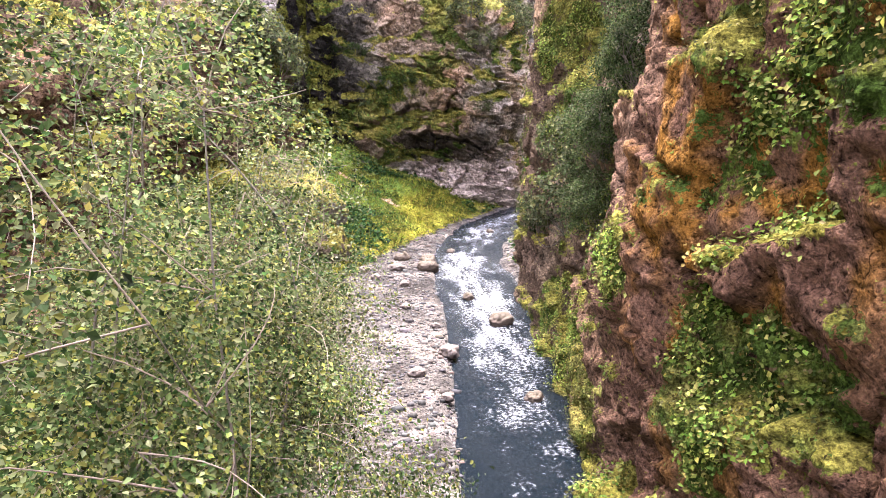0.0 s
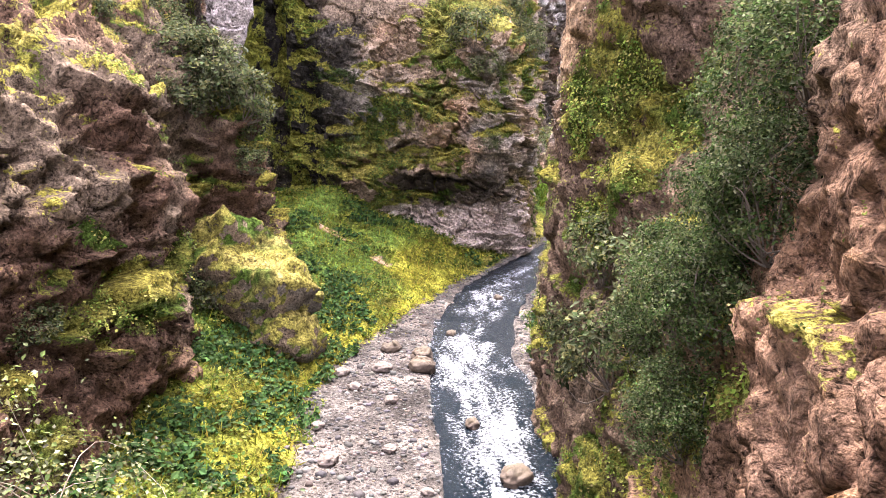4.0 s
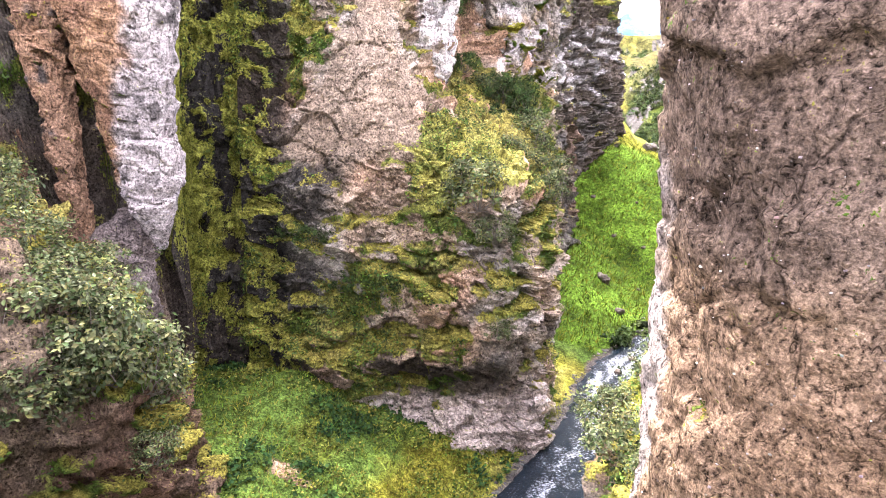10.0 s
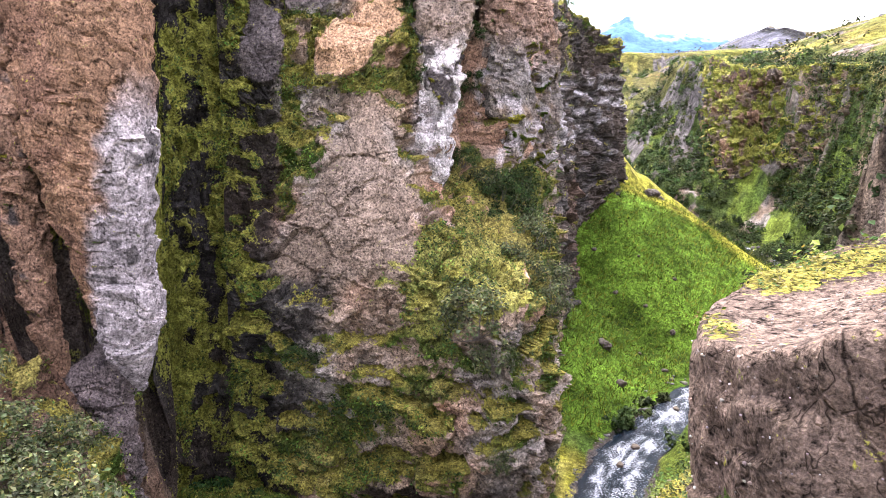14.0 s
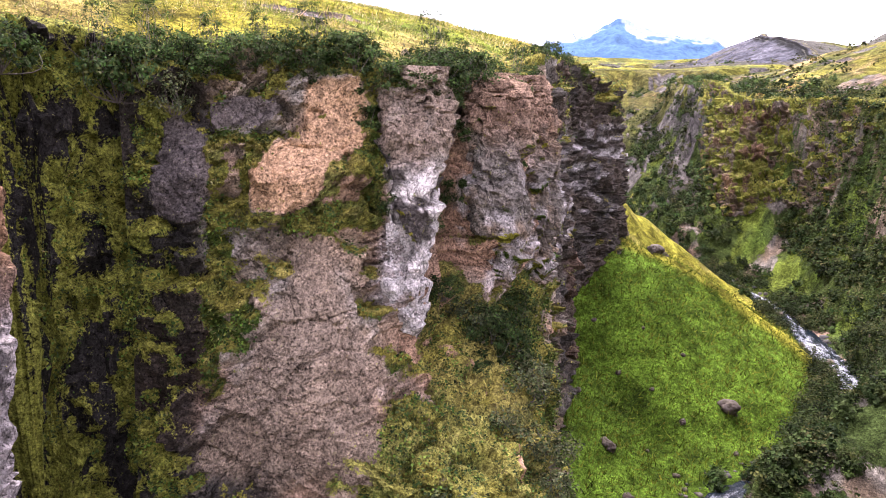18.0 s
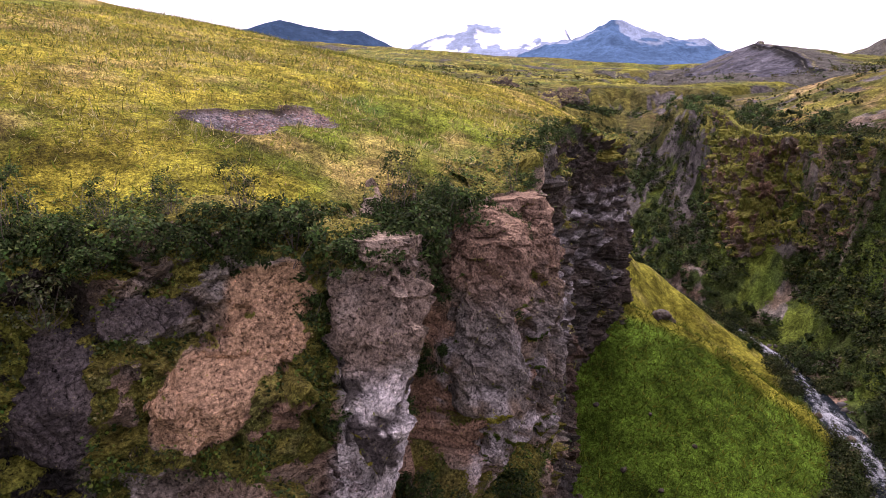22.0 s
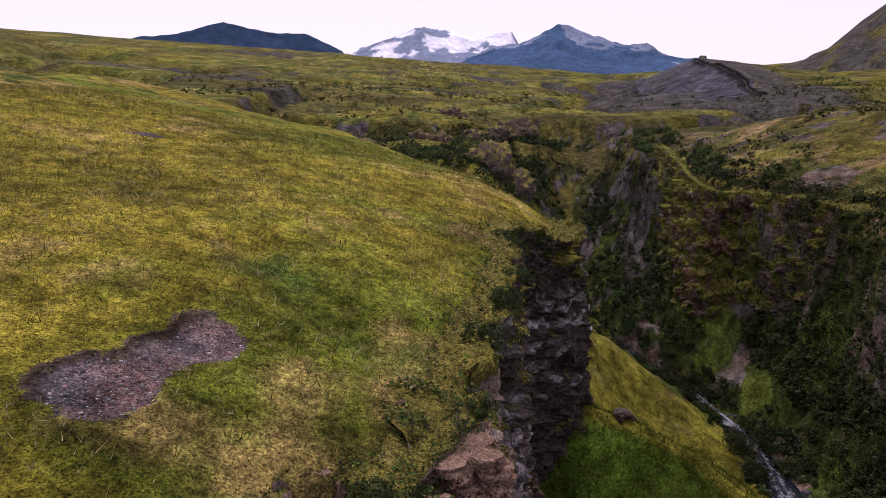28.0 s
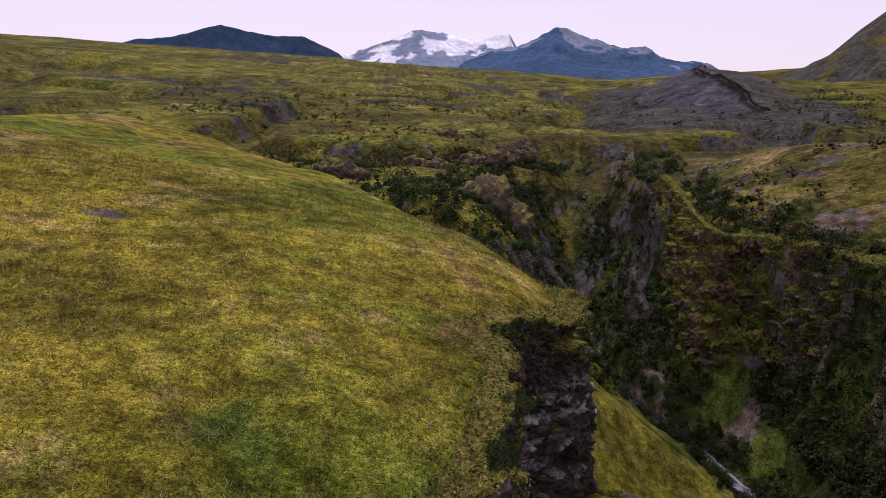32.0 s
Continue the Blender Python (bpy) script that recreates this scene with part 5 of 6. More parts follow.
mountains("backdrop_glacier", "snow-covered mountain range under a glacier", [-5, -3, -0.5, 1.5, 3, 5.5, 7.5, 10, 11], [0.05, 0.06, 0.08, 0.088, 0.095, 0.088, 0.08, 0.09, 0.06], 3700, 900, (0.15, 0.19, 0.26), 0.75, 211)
mountains("backdrop_hazy_peak", "jagged mountain with snow streaks, haze blue in its colour", [6, 8.5, 11, 12.3, 13.6, 15.5, 18, 20.5, 24, 27], [0.05, 0.068, 0.082, 0.09, 0.097, 0.088, 0.078, 0.066, 0.052, 0.03], 3300, 800, (0.045, 0.085, 0.15), 0.14, 221, 34)


# ---- things: helpers ----
def part(name, me, parent, label=""):
    ob = new(name, me)
    ob.parent = parent
    if label:
        tagged(ob, label)
    return ob


rng = np.random.default_rng(7)
CP, CN, CV = np.concatenate(ALL_P), np.concatenate(ALL_N), np.concatenate(ALL_V)


def height(x, y):
    return terrain(np.atleast_1d(np.float64(x)), np.atleast_1d(np.float64(y)))[0]


def snap(x, y, z):
    """The nearest place on the cliffs or the ground."""
    i = np.argmin(np.sum((CP - np.array((x, y, z))) ** 2, 1))
    best = CP[i]
    g = height(x, y)[0]
    if abs(g - z) < np.linalg.norm(best - np.array((x, y, z))):
        best = np.array((x, y, g))
    return best


def turned(n, rand, lean=None):
    """n random frames; lean draws their third axis towards given directions."""
    w = rand.normal(size=(n, 3))
    if lean is not None:
        w = w * 0.6 + lean
    w /= np.linalg.norm(w, axis=1, keepdims=True)
    a = rand.normal(size=(n, 3))
    u = np.cross(w, a)
    u /= np.maximum(np.linalg.norm(u, axis=1, keepdims=True), 1e-6)
    return u, np.cross(w, u), w


def leaves_mesh(name, centres, size, colours, rand, lean=None, slim=0.55, mat=None):
    """Leaves as small folded rhombs, one face each side of the rib."""
    n = len(centres)
    u, v, w = turned(n, rand, lean)
    s = (size * rand.uniform(0.6, 1.35, n))[:, None]
    tip, tail = centres + u * s, centres - u * s
    l = centres + v * s * slim + w * s * 0.25
    r = centres - v * s * slim + w * s * 0.25
    V = np.stack([tail, r, tip, l], 1).reshape(-1, 3)
    F = np.arange(4 * n).reshape(n, 4)
    F = np.concatenate([F[:, [0, 1, 2]], F[:, [0, 2, 3]]])
    return mesh_from(name, V, F, mat or LEAF, np.repeat(colours, 4, 0), False)


def tube_mesh(name, paths, mat, colour, sides=6):
    """Tapered limbs along paths of (points, thickness at start, at end)."""
    V, F, base = [], [], 0
    for pts, r0, r1 in paths:
        pts = np.asarray(pts)
        n = len(pts)
        t = np.gradient(pts, axis=0)
        t /= np.linalg.norm(t, axis=1, keepdims=True)
        a = np.cross(t, np.array((0.31, 0.77, 0.55)))
        a /= np.linalg.norm(a, axis=1, keepdims=True)
        b = np.cross(t, a)
        r = np.linspace(r0, r1, n)[:, None, None]
        ang = np.linspace(0, 2 * math.pi, sides, endpoint=False)
        ring = pts[:, None] + r * (a[:, None] * np.cos(ang)[None, :, None] + b[:, None] * np.sin(ang)[None, :, None])
        V.append(ring.reshape(-1, 3))
        i = np.arange(n - 1)[:, None] * sides + np.arange(sides)[None, :]
        j = np.arange(n - 1)[:, None] * sides + (np.arange(sides)[None, :] + 1) % sides
        F.append(np.stack([i, j, j + sides, i + sides], -1).reshape(-1, 4) + base)
        base += n * sides
    V = np.concatenate(V)
    return mesh_from(name, V, np.concatenate(F), mat, np.broadcast_to(np.array(colour), V.shape))


def limb(start, end, rand, bend=0.18, n=7):
    start, end = np.asarray(start, float), np.asarray(end, float)
    t = np.linspace(0, 1, n)[:, None]
    off = rand.normal(size=3) * np.linalg.norm(end - start) * bend
    return start + (end - start) * t + off * np.sin(math.pi * t) + rand.normal(size=(n, 3)) * 0.006 * np.linalg.norm(end - start) * t


def plant_tones(n, rand, tones):
    k = rand.integers(0, len(tones), n)
    c = np.array(tones)[k] * rand.uniform(0.18, 1.05, (n, 1))
    return np.clip(c * (1 + rand.normal(size=(n, 3)) * 0.07), 0, 1)


GREY_GREEN = [(0.11, 0.135, 0.062), (0.15, 0.17, 0.092), (0.062, 0.09, 0.032), (0.18, 0.185, 0.075)]
DARK_GREEN = [(0.045, 0.085, 0.022), (0.06, 0.1, 0.03), (0.035, 0.06, 0.018), (0.085, 0.11, 0.035)]
FRESH = [(0.07, 0.115, 0.022), (0.11, 0.145, 0.028), (0.04, 0.08, 0.016), (0.15, 0.16, 0.035)]


def shrub(name, seed, leaves, leaf, tones, tall=0.8, clumps=34, label="", category="shrub", group=""):
    """A shrub one metre across: stems from the root and an uneven crown of leaf clumps."""
    rand = np.random.default_rng(seed)
    root = tagged(new(name), label, category, group)
    ang, up = rand.uniform(0, 2 * math.pi, clumps), rand.uniform(0.0, 1, clumps) ** 0.8
    rad = 0.5 * np.sqrt(np.clip(1 - (up - 0.25) ** 2 * 1.2, 0.05, 1)) * rand.uniform(0.45, 1.05, clumps)
    cen = np.stack([rad * np.cos(ang), rad * np.sin(ang), tall * (0.02 + 0.93 * up)], -1)
    paths = []
    for c in cen[:: max(1, clumps // 16)]:
        paths.append((limb((0.05 * c[0], 0.05 * c[1], -0.12), c * np.array((0.95, 0.95, 1.0)), rand), 0.008, 0.003))
    part("stem", tube_mesh("stems", paths, BARK, (0.09, 0.075, 0.065), 4), root, "thin grey-brown stems")
    which = rand.integers(0, clumps, leaves)
    size = rand.uniform(0.035, 0.095, clumps)[which]
    shade = rand.uniform(0.5, 1.3, clumps)[which][:, None]
    pos = cen[which] + rand.normal(size=(leaves, 3)) * size[:, None] * np.array((1, 1, 0.75))
    pos[:, 2] = np.maximum(pos[:, 2], -0.05)
    lean = pos - np.array((0, 0, tall * 0.35)) + np.array((0, 0, 0.35))
    lean /= np.maximum(np.linalg.norm(lean, axis=1, keepdims=True), 1e-6)
    part("crown", leaves_mesh("crown", pos, np.full(leaves, leaf), plant_tones(leaves, rand, tones) * shade, rand, lean), root)
    return root


def plant_all(kinds, places, lift=-0.02):
    """Copies of shrubs at places: x, y, z, width in metres."""
    for i, (x, y, z, w) in enumerate(places):
        if z > 44 and y < 110:
            y, z, w = y - 0.8, z - 1.7, w * 0.85
        p = snap(x, y, z)
        m = Matrix.LocRotScale(Vector(p) + Vector((0, 0, lift * w)), Euler((rng.uniform(-0.15, 0.15), rng.uniform(-0.15, 0.15), rng.uniform(0, 6.28))), Vector((w, w, w * rng.uniform(0.8, 1.15))))
        copy_thing(kinds[i % len(kinds)], m)


def retire(obs):
    """Take the pattern shrubs out again once their copies stand."""
    for ob in obs:
        for c in list(ob.children_recursive):
            bpy.data.objects.remove(c)
        bpy.data.objects.remove(ob)


# ---- shrubs on the walls, in the gully and along the rim ----
willows = [shrub("willow_shrub", 300 + i, 1900, 0.032, GREY_GREEN, 0.7, 40, "grey-green willow shrub rooted on a rock ledge", "shrub", "willow shrubs on ledges") for i in range(3)]
plant_all(willows, [(-14.6, 56.2, 15.6, 4.8), (-13.2, 57.6, 14.6, 4.0), (-16.6, 56.4, 17, 4.6), (-15.4, 58.4, 17.2, 4.2), (-13.2, 59.2, 13.4, 3.2), (-17.6, 58.6, 18.6, 3.6), (-15.3, 57.2, 15.5, 5.0), (-16.5, 55, 15, 4.2), (-13.0, 57.4, 10.9, 2.6), (-19, 60, 20.5, 3.4), (-21, 61.6, 22, 3.4), (-22.6, 63, 23.4, 3.2), (-14.6, 50.4, 5.6, 3.4), (-13.6, 49.4, 4.0, 3.0), (-17.5, 62.5, 18, 3), (-20, 52, 20.2, 2.6),
                    (-14, 33, 8, 2.2), (2.6, 75.2, 20.3, 4.8), (3.6, 75.4, 17.6, 2.8), (5.2, 84.5, 22.5, 3.6), (6.8, 87.5, 23.5, 4.4), (7.6, 83.5, 21, 3.6), (8.6, 80.6, 19.8, 2.8)])
plant_all(willows, [(8.4, 58, 11.2, 3.6), (9.4, 54, 12, 2.6), (9.2, 62, 10.8, 2.4), (5.4, 33, 6.5, 3.8), (5.6, 36.5, 9, 3.0), (6.4, 31, 9, 3.6), (5.2, 38.5, 5.5, 2.6),
                    (-16.5, 50, 6.5, 3.2), (-15, 49.5, 5, 2.6), (4.2, 74.2, 11, 2.2), (-8.2, 78, 10.5, 2.2), (-11.8, 83.2, 44.8, 3.2), (3.8, 90, 27, 3.4), (8, 91, 22, 3.2)])
birches = [shrub("birch_shrub", 320 + i, 1900, 0.032, DARK_GREEN, 0.6, 44, "dark green birch shrub on the cliff rim", "shrub", "birch shrubs along the rim") for i in range(3)]
plant_all(birches, [(-16, 82.6, 45.2, 4.5), (-14, 83.4, 45.6, 4.2), (-10.5, 84, 46.4, 3.0), (-8.8, 84.3, 46.5, 3.6), (-7.2, 85, 46.6, 2.6), (-5, 86.2, 46.4, 3.2), (-3.2, 87, 46, 4.2),
                    (-1.6, 87.4, 45.4, 3.8), (1.4, 90, 45.6, 4.2), (2.6, 91.6, 46, 4.4), (3.8, 94, 46, 4.4), (5, 96.4, 46, 3.6), (9.6, 107, 46.3, 2.6), (11, 113, 46.8, 3.2), (13, 119, 47, 2.6), (0.4, 88.4, 45.4, 3.6), (-0.6, 88.2, 45.4, 3.2), (-4.2, 87.2, 46, 3.4), (-6.4, 86, 46.4, 3.4), (-11.8, 84.6, 46.2, 3.6), (-12.8, 84.2, 46, 3.4), (1.5, 93.2, 46.4, 3.6), (2.6, 95.4, 46.8, 3.4), (0.2, 92, 46.4, 3.2), (3.4, 97.2, 47, 2.8), (17, 143, 47, 3)])
plant_all(birches, [(-18.5, 79.5, 44, 3.6), (-20, 76, 43.8, 3), (-9.6, 78, 16.5, 2.8), (-6.5, 77.8, 13.6, 3.0), (-3, 77, 13.8, 2.4), (-11, 78.6, 17, 2.0), (-5.8, 85.2, 43.8, 2.4), (-3.4, 86.6, 41.5, 2.6),
                    (-1.6, 85.6, 36.5, 2.2), (2.2, 92.6, 40, 2.6), (3.0, 93.6, 36, 2.4), (2.4, 90.4, 42.6, 2.6), (2.3, 90.2, 38.6, 2.4), (2.4, 89.8, 34.5, 2.2), (2.8, 89.4, 30, 2.6), (7.4, 97, 43, 2.4), (7.3, 96.8, 38, 2.0), (7.6, 93.5, 27.5, 3.2), (5.4, 89, 27, 3.4), (4.4, 87.6, 25.6, 2.8), (16.5, 128, 47, 2.6), (18.4, 145.5, 46.4, 2.6), (-13.5, 80.5, 22, 2.0), (6.2, 89.5, 25.5, 3.8)])
saplings = [shrub("birch_sapling", 360 + i, 1300, 0.03, DARK_GREEN, 1.5, 30, "thin upright birch sapling on the cliff rim", "sapling", "birch saplings on the rim") for i in range(2)]
plant_all(saplings, [(-5.6, 87.4, 47.6, 2.2), (-11, 86, 47.4, 2.0), (1.8, 91.6, 47.4, 2.6), (8.2, 103.6, 47.2, 2.0), (-14, 85, 47, 2.6), (-8.4, 86.4, 47.4, 1.8), (-16.4, 84, 46.6, 2.4), (3.2, 94.6, 47.4, 2.2)])
leafy = [shrub("leafy_tree", 340 + i, 8000, 0.015, DARK_GREEN + GREY_GREEN[:2], 0.8, 60, "bushy birch tree leaning from the rock wall", "tree", "birch trees on the east wall") for i in range(2)]
plant_all(leafy, [(7.4, 24.6, 16, 3.6), (6.4, 24.4, 13.4, 3.2), (5.6, 26, 10.6, 2.8), (8.2, 26, 18, 3.2), (5.2, 26.6, 7.0, 2.6), (8.0, 29.5, 16.8, 3.4), (8.0, 27.8, 14.6, 3.6), (7.6, 28.6, 12.2, 3.4), (6.8, 27.8, 10.0, 3.2), (6.0, 30, 8.2, 2.8), (8.2, 26.4, 12.6, 3.4), (7.4, 25.4, 10.2, 3.2), (6.4, 26.4, 8.0, 3.0), (8.6, 25.6, 19.6, 2.8)])
retire(willows + birches + saplings + leafy)


# ---- the big birch beside the start ----
def big_tree(name, label, foot, height_m, reach, leaves, leaf, seed, tones):
    rand = np.random.default_rng(seed)
    x0, y0 = foot
    z0 = float(height(x0, y0)[0]) - 0.2
    root = tagged(new(name), label, "tree")
    root.location = (x0, y0, z0)
    tips, boughs, twigs = [], [], []
    for k in range(40):
        a = 2 * math.pi * (k + rand.uniform(-0.4, 0.4)) / 40 * 5.0
        up = rand.uniform(0.36, 1.0)
        r = reach * math.sqrt(max(0.05, 1 - (up - 0.45) ** 2 * 2.2)) * rand.uniform(0.6, 0.95)
        tip = np.array((r * math.cos(a), r * math.sin(a), height_m * up))
        if tip[0] + x0 > -1.8 and tip[2] + z0 > 9.5:
            continue
        if tip[0] + x0 > 0.2:
            tip = tip * np.array((0.55, 1, 0.75))
        start = np.array((0, 0, height_m * 0.06 * rand.uniform(0.3, 3)))
        path = limb(start, tip, rand, 0.12, 10)
        reach_x, reach_z = path[:, 0] + x0, path[:, 2] + z0
        if np.any((reach_x > -1.4) & (reach_z > 8.0)) or np.any(reach_x > 0.3):
            continue
        boughs.append((path, 0.034, 0.006))
        spray = []
        twigs.append(spray)
        for _ in range(16):
            s = path[rand.integers(4, 10)]
            e = s + rand.normal(size=3) * reach * 0.24 + np.array((0.05 * r * math.cos(a), 0.05 * r * math.sin(a), 0.25))
            if e[0] + x0 > -1.2 and e[2] + z0 > 8.5:
                continue
            spray.append((limb(s, e, rand, 0.15, 6), 0.009, 0.003))
            tips.append(e)
            tips.append(0.5 * (s + e))
    part("trunk", tube_mesh("trunk", [(limb((0, 0, -0.3), (0.1, 0.1, height_m * 0.3), rand, 0.05), 0.17, 0.1)], BARK, (0.3, 0.27, 0.24), 10), root, "pale grey birch trunk")
    for b in boughs:
        part("bough", tube_mesh("bough", [b], BARK, (0.15, 0.13, 0.115), 7), root)
    tagged(part("branchwork", tube_mesh("branchwork", [t for spray in twigs for t in spray], BARK, (0.2, 0.16, 0.13), 4), root), "fine brown twigs", kind="stuff")
    tips = np.array(tips)
    pick = rand.integers(0, len(tips), leaves)
    shade = rand.uniform(0.45, 1.5, len(tips))[pick]
    pos = tips[pick] + rand.normal(size=(leaves, 3)) * 0.27 * np.array((1, 1, 0.7))
    clear = ~((pos[:, 0] + x0 > -1.6) & (pos[:, 2] + z0 > 9.4)) & (pos[:, 0] + x0 < 1.5)
    pos, shade = pos[clear], shade[clear]
    leaves = len(pos)
    lean = pos - np.array((0, 0, height_m * 0.4)) + np.array((0, 0, 1.5))
    lean /= np.linalg.norm(lean, axis=1, keepdims=True)
    part("crown", leaves_mesh("crown", pos, np.full(leaves, leaf), plant_tones(leaves, rand, tones) * shade[:, None], rand, lean, 0.7), root, "grey-green and yellow leaves")
    return root


big_tree("birch_tree", "large birch tree beside the stream with grey-green leaves", (-4.9, 7.2), 14.2, 4.8, 190000, 0.033, 401, [(0.12, 0.155, 0.055), (0.2, 0.225, 0.105), (0.055, 0.09, 0.027), (0.035, 0.066, 0.018), (0.2, 0.21, 0.05)])
big_tree("birch_tree", "rounded willow tree with grey-green leaves on the grass bank", (-5.4, 16.6), 11.2, 3.7, 110000, 0.038, 402, [(0.2, 0.23, 0.12), (0.27, 0.29, 0.17), (0.12, 0.16, 0.06), (0.32, 0.32, 0.14), (0.16, 0.2, 0.06)])


# ---- boulders ----
def boulder_mesh(seed, colour, moss=0.4, n=26, rough=0.28):
    rand = np.random.default_rng(seed)
    th, ph = np.meshgrid(np.linspace(0, math.pi, n), np.linspace(0, 2 * math.pi, 2 * n, endpoint=False), indexing="ij")
    d = np.stack([np.sin(th) * np.cos(ph), np.sin(th) * np.sin(ph), np.cos(th)], -1)
    off = rand.uniform(0, 90, 3)
    r1, _, t1 = cells(d + off, 0.9, 0.9, 0.9, seed)
    r = 1 + rough * fbm(d + off, 0.9, 4, seed) + 0.2 * (r1 - 0.5) + 0.45 * t1 + 0.1 * ridged(d + off, 0.4, 3, seed + 3)
    p = d * r[..., None] * np.array((1, rand.uniform(0.75, 1), rand.uniform(0.6, 0.8)))
    nn = fbm(d + off, 0.5, 3, seed + 5)
    col = np.array(colour) * (1 + 0.4 * nn[..., None])
    col = over(col, YELLOW, smooth(0.45, 0.8, d[..., 2] + 0.5 * nn) * moss)
    idx = np.arange(n * 2 * n).reshape(n, 2 * n)
    F = np.stack([idx[:-1], np.roll(idx, -1, 1)[:-1], np.roll(idx, -1, 1)[1:], idx[1:]], -1).reshape(-1, 4)[:, ::-1]
    return mesh_from("boulder", p.reshape(-1, 3), F, STONE, np.clip(col.reshape(-1, 3), 0, 1))


def boulders(label, group, places, colour, moss, seed, on_water=False):
    kinds = [boulder_mesh(seed + i, colour, moss) for i in range(3)]
    for i, (x, y, r) in enumerate(places):
        ob = tagged(new("boulder", kinds[i % 3]), label, "boulder", group)
        z = max(height(x, y)[0], -0.15 + river_level(y) if on_water else -99)
        ob.matrix_world = Matrix.LocRotScale(Vector((x, y, z + r * 0.2)), Euler((0, 0, rng.uniform(0, 6.28))), Vector((r, r, r)))


boulders("wet brown boulder standing in the rapids", "boulders in the stream", [(-1.15, 48.5, 0.75), (-1.1, 50.2, 0.65), (-3.1, 51.4, 0.6), (3.3, 37.2, 0.7), (3.9, 27, 0.4), (1.6, 42, 0.4), (0.6, 55, 0.35),
         (4.4, 63, 0.4), (13, 86, 0.4), (20, 97, 0.45), (17.6, 93.5, 0.4), (27, 106, 0.4), (64, 148, 0.9), (66, 152, 0.7), (65, 160, 0.8), (70, 178, 0.7)], (0.062, 0.046, 0.034), 0.06, 500, True)
boulders("grey-brown boulder lying on the gravel bank", "boulders on the gravel bank", [(0.3, 31.7, 0.55), (-4.8, 37.9, 0.42), (-2.5, 44, 0.4), (-3.6, 34, 0.3), (-1.2, 29, 0.35), (-4.6, 45.5, 0.4), (-5.6, 47.4, 0.45),
         (-2.2, 39, 0.3), (-0.4, 35.6, 0.28), (-5.8, 41, 0.35), (-3.4, 48.2, 0.5), (-6.2, 33.5, 0.4), (0.2, 26.5, 0.3)], (0.105, 0.085, 0.075), 0.05, 510)
boulders("rock half sunk in the green slope", "rocks on the green slope", [(38, 159, 1.3), (39.6, 160, 1.0), (37, 158, 0.9), (47, 166, 0.8), (48.2, 166.8, 0.6), (34, 160.5, 0.6), (39.9, 129.6, 1.3), (21.4, 118.8, 0.9), (19.2, 127, 0.5), (24.1, 141.1, 0.4), (26, 133.3, 0.4), (33, 127, 0.5), (30, 131, 0.35), (22, 112, 0.6),
         (38, 122, 0.4), (27, 122, 0.3), (31, 140, 0.3), (36, 137, 0.35), (29, 117, 0.4)], (0.045, 0.034, 0.027), 0.05, 520)


def outcrop(name, label, lumps, seed, moss=0.12):
    """A mossy rock mass made of lumps: x, y, z, radius and height stretch."""
    root = tagged(new(name), label, "rock outcrop")
    for k, (x, y, z, r, s) in enumerate(lumps):
        n = 54
        th, ph = np.meshgrid(np.linspace(0, math.pi, n), np.linspace(0, 2 * math.pi, 2 * n, endpoint=False), indexing="ij")
        d = np.stack([np.sin(th) * np.cos(ph), np.sin(th) * np.sin(ph), np.cos(th)], -1)
        p = d * np.array((r, r, r * s)) + np.array((x, y, z))
        r1, g1, t1 = cells(p, 1.6, 1.6, 1.1, seed)
        out = 0.5 * r * fbm(p, 2.6, 4, seed) + 0.5 * (r1 - 0.5) + 0.9 * t1 + 0.25 * ridged(p, 0.9, 3, seed + 2)
        p = p + d * out[..., None]
        nrm = grid_normals(np.concatenate([p, p[:, :1]], 1))[:, :-1] * 1.0
        nz = nrm[..., 2] * np.sign(np.sum(nrm * d, -1))
        n2 = fbm(p, 1.2, 4, seed + 4)
        col = colour_mix([EARTH, GREYROCK], [smooth(-0.2, 0.4, n2)]) * (1.0 if moss > 0 else 1.3 + 1.5 * moss)
        veg = smooth(0.0, 0.4, nz * 0.8 + 0.5 * n2 + moss)
        tint = colour_mix([(0.155, 0.14, 0.035), GREEN, STRAW], [smooth(0.1, 0.4, fbm(p, 2, 3, seed + 6)), smooth(0.0, 0.5, n2) * 0.6])
        idx = np.arange(n * 2 * n).reshape(n, 2 * n)
        F = np.stack([idx[:-1], np.roll(idx, -1, 1)[:-1], np.roll(idx, -1, 1)[1:], idx[1:]], -1).reshape(-1, 4)[:, ::-1]
        part("rock", mesh_from("rock", p.reshape(-1, 3), F, ROCK, np.clip(col.reshape(-1, 3), 0, 1), True, veg.ravel(), {"tint": tint.reshape(-1, 3)}), root)
        ok = (veg.ravel() > 0.5)
        MORE_P.append(p.reshape(-1, 3)[ok])
    return root


MORE_P = []
outcrop("rock_outcrop", "mossy rock outcrop standing on the grass bank", [(-12.6, 52.4, 5.0, 2.7, 1.35), (-10.2, 50.6, 3.2, 2.5, 1.25), (-9.0, 49.2, 1.6, 2.0, 1.1)], 610)


outcrop("rock_crag", "grey-brown crag at the mouth of the side ravine", [(32, 258, 43, 7, 1.15), (24, 262, 40, 5.5, 1.0), (39, 256, 39, 5, 1.1)], 640, -0.25)
